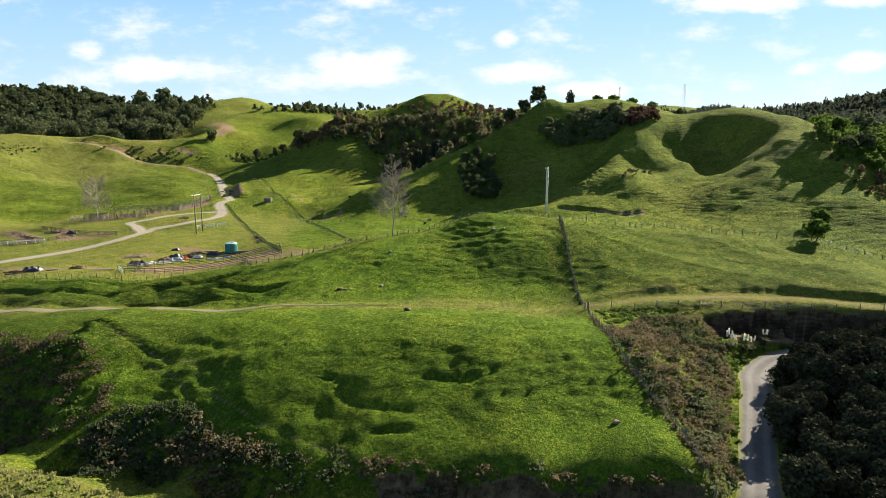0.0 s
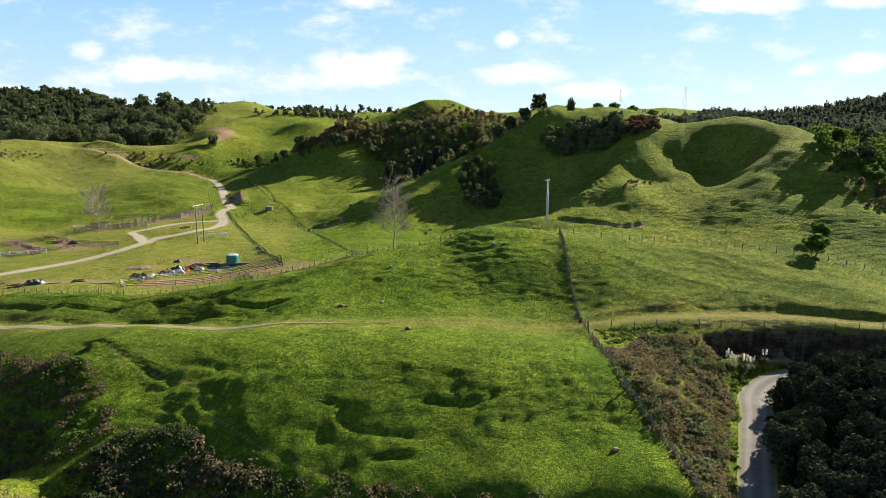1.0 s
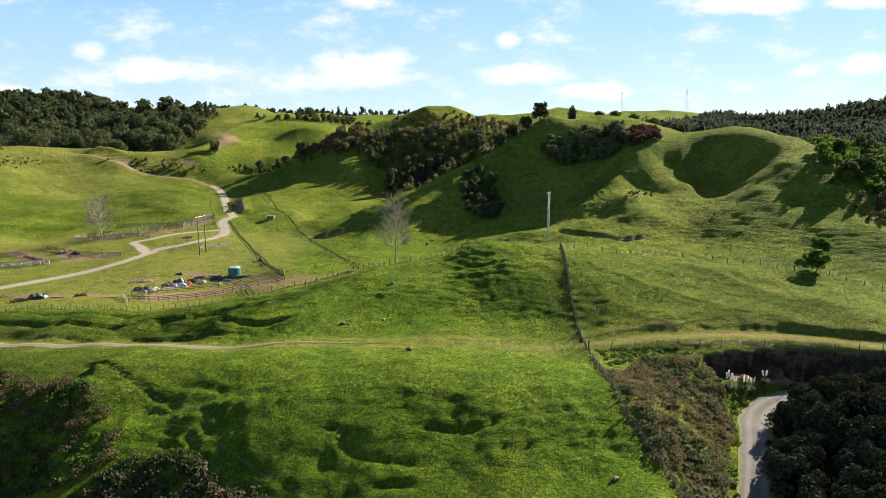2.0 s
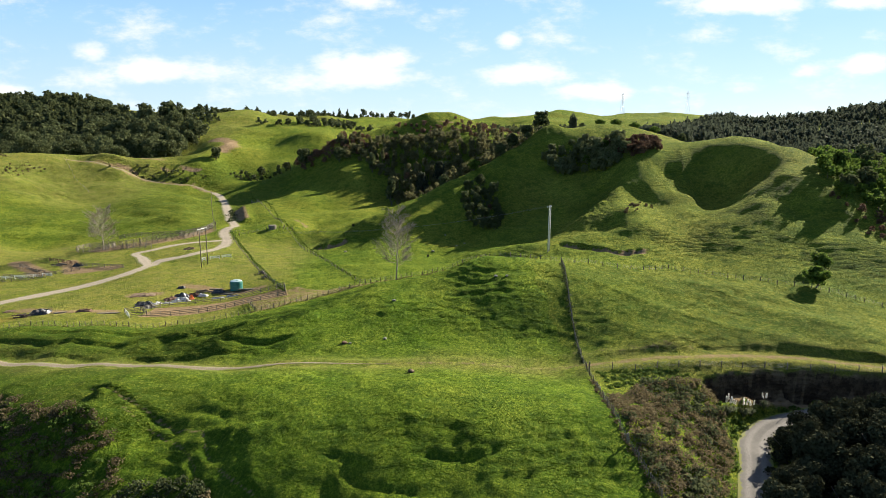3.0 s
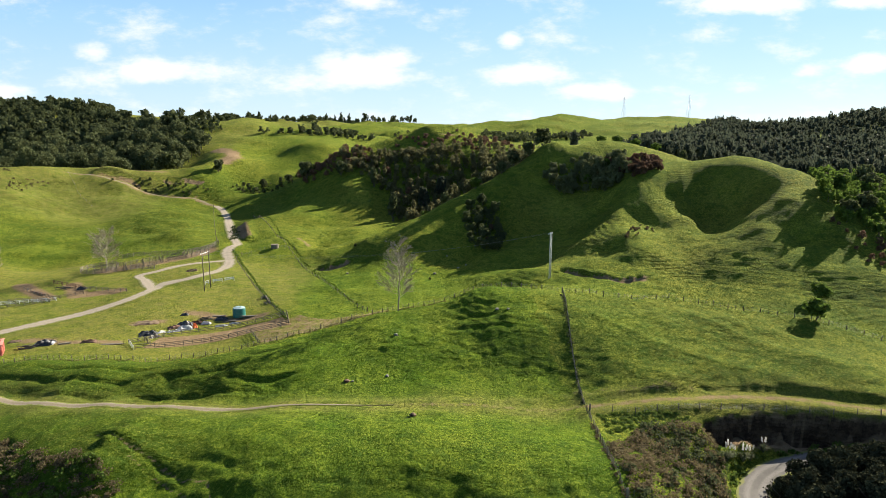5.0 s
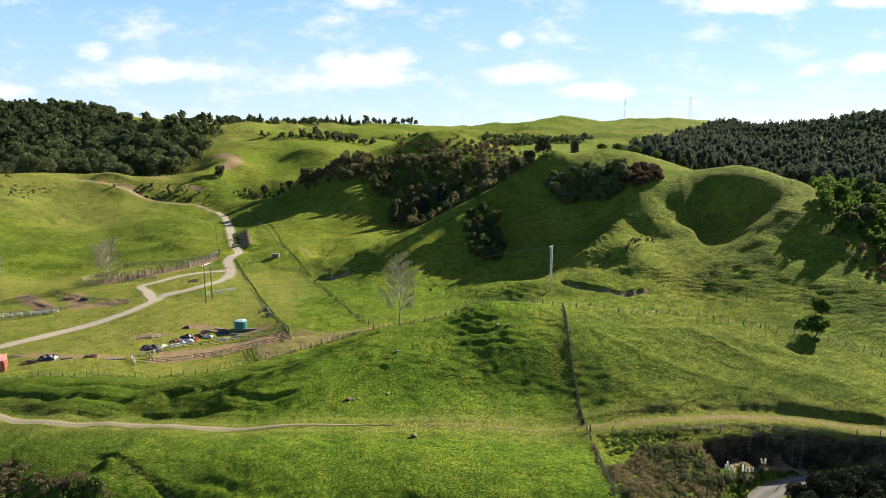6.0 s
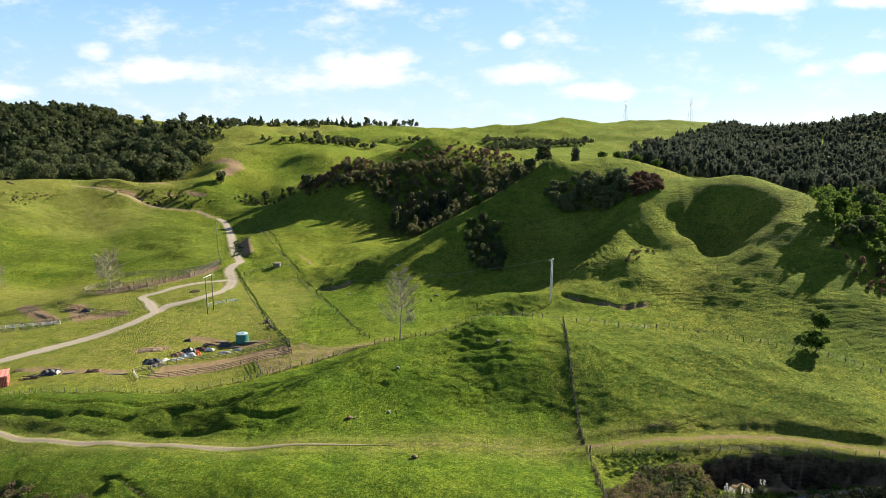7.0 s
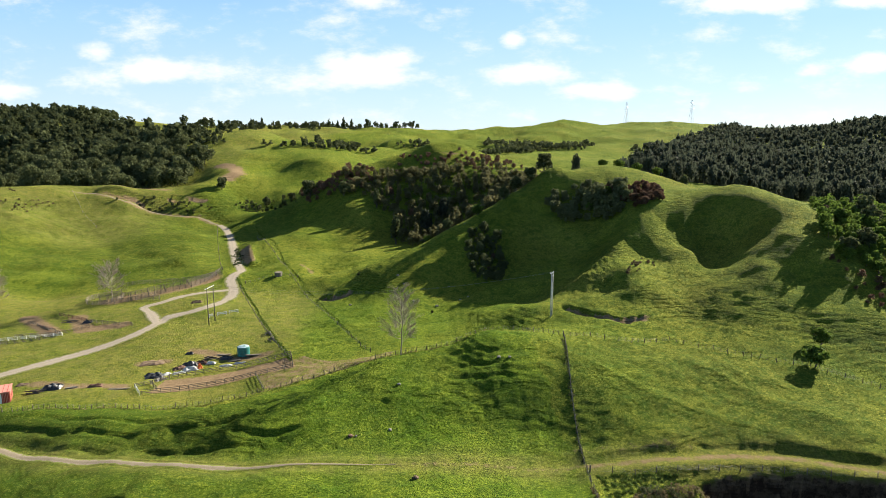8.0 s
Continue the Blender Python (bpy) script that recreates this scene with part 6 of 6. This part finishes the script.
# white show rails
for x, y, turn in ((-77.4, 203.6, 0.55), (-74.4, 206.4, 0.55), (-80.2, 201.4, 0.8)):
    ob = thing("white_barrier", (x, y, gz(x, y)), "white painted wooden barrier of two rails", "barrier", "white barriers", turn)
    w = 1.1 if x < -79 else 3.0
    for sx in (-w / 2, w / 2):
        part("post", Shape().box((sx, 0, 0.5), (0.14, 0.12, 1.2)), WHITE_BOARD, ob)
    for zz in (0.55, 1.02):
        part("rail", Shape().box((0, 0.08, zz), (w + 0.2, 0.06, 0.26)), WHITE_BOARD, ob)


# ---- power line ----
def power_pole(x, y, h, gap, turn, mat, label, r=0.16):
    ob = thing("power_pole", (x, y, gz(x, y)), label, "power pole", "power line", turn)
    for s in (-gap / 2, gap / 2):
        part("pole", Shape().tube([(s, 0, -0.6), (s, 0, h * 0.5), (s, 0, h)], [r, r * 0.9, r * 0.7], 10), mat, ob, smooth=True)
    arm = part("crossarm", Shape().box((0, 0.16, h - 0.35), (gap + 1.8, 0.12, 0.16)), WHITE_BOARD, ob)
    part("brace", Shape().box((0, 0.14, h - 1.2), (gap + 0.3, 0.08, 0.12)), mat, ob)
    for s in (-gap / 2 - 0.75, 0.0, gap / 2 + 0.75):
        part("insulator", Shape().tube([(s, 0.16, h - 0.28), (s, 0.16, h - 0.2), (s, 0.16, h - 0.12), (s, 0.16, h - 0.02)], [0.05, 0.08, 0.05, 0.07], 8), CERAMIC, arm)
    return ob


pole_a = power_pole(29.9, 178.2, 13.4, 1.0, 1.0, POLE_WOOD, "tall pale twin-pole power structure on the ridge", 0.17)
pole_b = power_pole(-78.2, 196.7, 12.4, 4.1, 1.45, DARK_POLE, "tall dark twin-pole power structure beside the track", 0.15)


def power_wire(p, q, sag):
    pts = [Vector(p).lerp(Vector(q), k / 24) - Vector((0, 0, 4 * sag * (k / 24) * (1 - k / 24))) for k in range(25)]
    ob = new("power_wire", Shape().tube([v - pts[0] for v in pts], 0.011, 4, False).mesh("power_wire", WIRE))
    ob.location = pts[0]
    tagged(ob, "thin sagging overhead conductor between the poles", "wire", "overhead conductors")


za, zb = gz(29.9, 178.2) + 13.3, gz(-78.2, 196.7) + 12.3
for k in (-1, 0, 1):
    power_wire((29.9 + k * 1.15, 178.4 + k * 0.2, za), (-78.2 + k * 0.3, 196.7 + k * 2.6, zb), 4.0)


# ---- far pylons ----
def pylon(x, y, h):
    ob = thing("pylon", (x, y, gz(x, y) - 2), "far steel lattice transmission tower on the skyline", "pylon", "transmission towers", 0.4)
    w = h * 0.09
    for sx in (-1, 1):
        for sy in (-1, 1):
            part("leg", Shape().tube([(sx * w, sy * w, 0), (sx * w * 0.3, sy * w * 0.3, h * 0.62), (sx * w * 0.16, sy * w * 0.16, h)], 0.16, 4), STEEL, ob)
    for k in range(9):
        z0, z1 = h * k / 9, h * (k + 1) / 9
        w0, w1 = (w * (1 - 0.7 * min(1.0, zz / (h * 0.62))) for zz in (z0, z1))
        brace = Shape()
        for a, b in (((-w0, -w0), (w1, -w1)), ((w0, -w0), (-w1, -w1)), ((-w0, w0), (w1, w1)), ((-w0, -w0), (-w1, w1)), ((w0, -w0), (w1, w1))):
            brace.tube([(a[0], a[1], z0), (b[0], b[1], z1)], 0.08, 3)
        part("brace", brace, STEEL, ob)
    for zz, span in ((0.66, 0.17), (0.78, 0.14), (0.9, 0.11)):
        part("crossarm", Shape().tube([(-h * span, 0, h * zz), (0, 0, h * zz + 0.8), (h * span, 0, h * zz)], [0.08, 0.2, 0.08], 4), STEEL, ob)


pylon(505, 1330, 50)
pylon(372, 1340, 44)

# ---- things of the yard ----
ob = thing("water_tank", (-59.6, 171.6, gz(-59.6, 171.6)), "round teal plastic rainwater tank on the grass", "water tank")
body = Shape().tube([(0, 0, -0.1), (0, 0, 0.05), (0, 0, 2.35), (0, 0, 2.6)], [1.72, 1.74, 1.72, 1.62], 40)
part("body", body, TANK_GREEN, ob, smooth=False)
for k in range(5):
    part("band", Shape().tube([(0, 0, 0.3 + 0.48 * k), (0, 0, 0.36 + 0.48 * k)], 1.77, 40), TANK_GREEN, ob)
tank_top = part("top", Shape().tube([(0, 0, 2.6), (0, 0, 2.82), (0, 0, 2.95)], [1.6, 1.0, 0.3], 40), TANK_SUNLIT, ob, "conical tank top, sunlight put into its pale colour")
part("hatch", Shape().tube([(0.5, -0.5, 2.75), (0.5, -0.5, 2.98)], 0.28, 16), TANK_GREEN, tank_top)
part("outlet_pipe", Shape().tube([(0.6, -1.7, 0.25), (0.6, -2.1, 0.25), (0.6, -2.1, -0.1)], 0.05, 8), BLACK_SHEET, ob)

ob = thing("water_trough", (-70, 247.5, gz(-70, 247.5)), "round weathered concrete water trough in the paddock", "water trough")
part("wall", Shape().tube([(0, 0, -0.2), (0, 0, 1.35)], [1.5, 1.5], 28), RAIL_WOOD, ob)
part("lid", Shape().tube([(0, 0, 1.35), (0, 0, 1.45)], [1.56, 1.5], 28), RAIL_WOOD, ob, "weathered grey lid")

# red corrugated shed
ob = thing("shed", (-110, 139.0, gz(-108, 139)), "faded red corrugated iron shed with flat roof", "shed", turn=0.52)
W2, D2, H2 = 4.6, 2.6, 2.7
part("wall", Shape().box((0, 0, H2 / 2 - 0.3), (W2 * 2, D2 * 2, H2 + 0.6)), RED_PAINT, ob)
for k in range(30):
    part("cladding_rib", Shape().box((-W2 + 0.16 + k * 0.307, -D2 - 0.03, H2 / 2), (0.09, 0.06, H2 - 0.1)), PINK_PAINT, ob)
for k in range(16):
    part("cladding_rib", Shape().box((W2 + 0.03, -D2 + 0.18 + k * 0.32, H2 / 2), (0.06, 0.1, H2 - 0.1)), PINK_PAINT, ob)
part("roof", Shape().box((0, 0, H2 + 0.08), (W2 * 2 + 0.4, D2 * 2 + 0.4, 0.14), 0, 0.03), PINK_PAINT, ob)
for k in range(10):
    part("roof_rib", Shape().box((-W2 + 0.4 + k * 0.93, 0, H2 + 0.18), (0.08, D2 * 2 + 0.3, 0.05), 0, 0.03), RED_PAINT, ob)
shed_door = part("door", Shape().box((1.8, -D2 - 0.07, 1.25), (2.4, 0.08, 2.5)), WHITE_BOARD, ob, "pale weathered sliding door")
part("handle", Shape().box((0.85, -D2 - 0.14, 1.2), (0.05, 0.06, 0.4)), STEEL, shed_door)
part("fascia", Shape().box((0, -D2 - 0.16, H2 + 0.05), (W2 * 2 + 0.4, 0.06, 0.28), 0, 0), PINK_PAINT, ob)


def crumpled(name, x, y, size, mat, label, category, high=0.5, turn=0.0, seed=1, z_off=0.0):
    """A crumpled sheet or heap: a lumpy dome of small facets."""
    rng = random.Random(seed)
    s, n = Shape(), 9
    pts = []
    for j in range(n):
        for i in range(n):
            u, v = i / (n - 1) * 2 - 1, j / (n - 1) * 2 - 1
            edge = max(0.0, 1 - max(abs(u), abs(v)) ** 3)
            pts.append((u * size[0] / 2 * (1 + rng.gauss(0, 0.06)), v * size[1] / 2 * (1 + rng.gauss(0, 0.06)), high * edge * rng.uniform(0.35, 1.1) - 0.06))
    s.add(pts, [(j * n + i, j * n + i + 1, (j + 1) * n + i + 1, (j + 1) * n + i) for j in range(n - 1) for i in range(n - 1)])
    ob = new(name, s.mesh(name, mat))
    ob.matrix_basis = Matrix.LocRotScale((x, y, gz(x, y) + z_off), Euler((0, 0, turn)), None)
    return tagged(ob, label, category, "yard clutter")


def plank_stack(x, y, length, n, mat, label, turn, category="timber"):
    ob = thing("timber_stack", (x, y, gz(x, y)), label, category, "yard clutter", turn)
    for k in range(n):
        part("plank", Shape().box((RNG.normal() * 0.15, (k % 4 - 1.5) * 0.28 + RNG.normal() * 0.05, 0.1 + 0.13 * (k // 4)), (length * (0.8 + 0.3 * RNG.random()), 0.24, 0.1), RNG.normal() * 0.08), mat, ob)


def log_pile(x, y, n, label, turn, mat=None):
    ob = thing("log_pile", (x, y, gz(x, y)), label, "logs", "yard clutter", turn)
    for k in range(n):
        a = RNG.normal() * 0.3
        c = Vector((RNG.normal() * 0.7, RNG.normal() * 0.5, 0.12 + 0.22 * (k % 3)))
        d = Vector((math.cos(a), math.sin(a), RNG.normal() * 0.08)) * (0.9 + RNG.random() * 0.8)
        part("log", Shape().tube([c - d, c + d], [0.13, 0.10], 7), mat or BARK, ob)


crumpled("plastic_wrap", -78, 155, (5, 3.2), BLACK_SHEET, "heap of black plastic silage wrap", "heap", 1.1, 0.5, 1)
crumpled("plastic_wrap", -75.6, 153.4, (3, 2), BLACK_SHEET, "smaller heap of black plastic wrap", "heap", 0.8, 1.0, 2)
crumpled("scrap_sheet", -70.6, 160.6, (4.0, 1.8), WHITE_SHEET, "crumpled white roofing sheets on a scrap heap", "scrap", 1.2, 0.5, 3)
crumpled("scrap_sheet", -71.8, 163.4, (4.2, 2.4), BLACK_SHEET, "crumpled dark sheeting on the scrap heap", "scrap", 1.3, 0.3, 4)
crumpled("scrap_sheet", -68.6, 162.2, (1.3, 0.9), ORANGE_SHEET, "crumpled orange sheet on the scrap heap", "scrap", 1.5, 0.9, 5)
crumpled("scrap_sheet", -72.8, 158.2, (3.4, 1.2), WHITE_SHEET, "long pale sheet lying by the scrap heap", "scrap", 0.6, 0.7, 6)
crumpled("scrap_sheet", -66.8, 165.4, (2.6, 1.4), WHITE_SHEET, "grey sheets lying behind the scrap heap", "scrap", 0.8, 0.1, 7)
crumpled("scrap_sheet", -69.4, 165.2, (3.4, 1.6), RUST_IRON, "rusty iron sheets on the scrap heap", "scrap", 0.9, 0.2, 8)
crumpled("scrap_sheet", -73.6, 161.0, (3.6, 1.8), RUST_IRON, "rusty iron sheets beside the scrap heap", "scrap", 0.9, 0.6, 18)
crumpled("scrap_sheet", -75.4, 157.0, (2.2, 1.1), WHITE_SHEET, "torn pale sheet at the end of the heap", "scrap", 0.7, 0.9, 19)
crumpled("plastic_wrap", -63.8, 168.6, (3.6, 1.8), BLACK_SHEET, "dark heap of plastic pipe and wrap", "heap", 0.9, 0.3, 9)
crumpled("scrap_sheet", -59.0, 166.6, (3.6, 1.1), STEEL, "grey iron sheets stacked beside the tank", "scrap", 0.5, 0.2, 10)
crumpled("scrap_sheet", -62.4, 164.6, (3.6, 1.4), STEEL, "galvanised sheets lying in the grass", "scrap", 0.4, 0.3, 11)
crumpled("plastic_wrap", -99.6, 146.8, (4.8, 3.2), BLACK_SHEET, "heap of black plastic on the dry grass", "heap", 1.2, 0.2, 12)
crumpled("earth_heap", -88.6, 146.6, (3.6, 1.8), RUST_IRON, "low rusty heap of scrap iron", "heap", 0.8, 0.2, 13)
crumpled("plastic_wrap", -74.7, 170.2, (2.2, 1.4), BLACK_SHEET, "small dark heap on the grass", "heap", 0.7, 0.2, 14)
crumpled("earth_heap", -82.3, 163.8, (6.5, 3.6), EARTH, "low mound of dug brown earth", "heap", 0.5, 0.3, 15)
crumpled("earth_heap", -90.5, 215, (4.0, 2.4), EARTH, "low heap of earth inside the track loop", "heap", 0.8, 0.2, 16)
crumpled("earth_heap", -109, 150, (3.5, 1.8), EARTH, "low heap of earth beside the shed", "heap", 0.5, 0.2, 17)
plank_stack(-56.5, 170.8, 4.2, 10, RAIL_WOOD, "stack of weathered timber beside the tank", 0.2)
plank_stack(-65, 170.6, 3.6, 8, RAIL_WOOD, "stack of old timber on the grass", 0.1)
plank_stack(-94.5, 146.6, 2.6, 5, RAIL_WOOD, "loose old boards on the dry grass", 0.3)
plank_stack(-61, 168, 3.4, 7, DARK_POLE, "stack of dark timber near the tank", 0.4)
plank_stack(-82, 145.4, 5.5, 3, RAIL_WOOD, "long pale boards lying on the grass", 0.15)
log_pile(-102, 144.4, 9, "pile of old fence posts beside the shed", 0.2)
log_pile(-54, 181, 7, "dark logs lying beside the paddock fence", -1.1, DARK_POLE)
log_pile(-56.5, 186, 7, "dark logs lying along the paddock fence", -1.1, DARK_POLE)
log_pile(-68, 167.8, 8, "old posts heaped beside the scrap", 0.3)
log_pile(-127, 200, 8, "heap of old posts by the stockyard", 0.4)
crumpled("scrap_sheet", -121, 199.5, (3.2, 1.6), BLACK_SHEET, "dark iron lean-to sheets by the stockyard", "scrap", 1.2, 0.2, 20)
plank_stack(-133, 196, 9, 6, RUST_IRON, "long reddish rails stacked at the stockyard", -0.5)


def boulder(x, y, s, mat, label, seed):
    rng = np.random.default_rng(seed)
    bm = bmesh.new()
    bmesh.ops.create_icosphere(bm, subdivisions=2, radius=1)
    for v in bm.verts:
        v.co *= 1 + rng.normal() * 0.10
        v.co.z *= 0.6
    mesh = bpy.data.meshes.new("boulder")
    bm.to_mesh(mesh)
    bm.free()
    mesh.materials.append(mat)
    ob = new("boulder", mesh)
    ob.matrix_basis = Matrix.LocRotScale((x, y, gz(x, y) + s * 0.25), Euler((0, 0, seed)), (s, s * 0.8, s))
    return tagged(ob, label, "rock", "field stones")


boulder(-20, 117, 0.59, RUST_IRON, "reddish weathered rock lying on the grass", 3)
boulder(-18.9, 117.3, 0.33, STONE, "pale broken rock beside a reddish one", 4)
boulder(-12.3, 120, 0.45, STONE, "flat pale rock lying on the grass", 5)
boulder(-11.5, 133.4, 0.45, STONE, "grey mossy rock on the knoll side", 6)
boulder(11.5, 140.5, 0.55, STONE, "pale rock on the stock terraces", 7)
boulder(14, 140, 0.45, STONE, "small pale rock on the stock terraces", 8)
boulder(-6, 101, 0.6, EARTH, "dark earthy lump on the terrace", 9)
boulder(20, 67, 0.45, EARTH, "small dark lump on the near slope", 10)
for k in range(9):
    boulder(-2 + RNG.normal() * 14, 214 + RNG.normal() * 7, 0.3 + 0.35 * RNG.random(), STONE, "small pale limestone rock in the pasture", 20 + k)
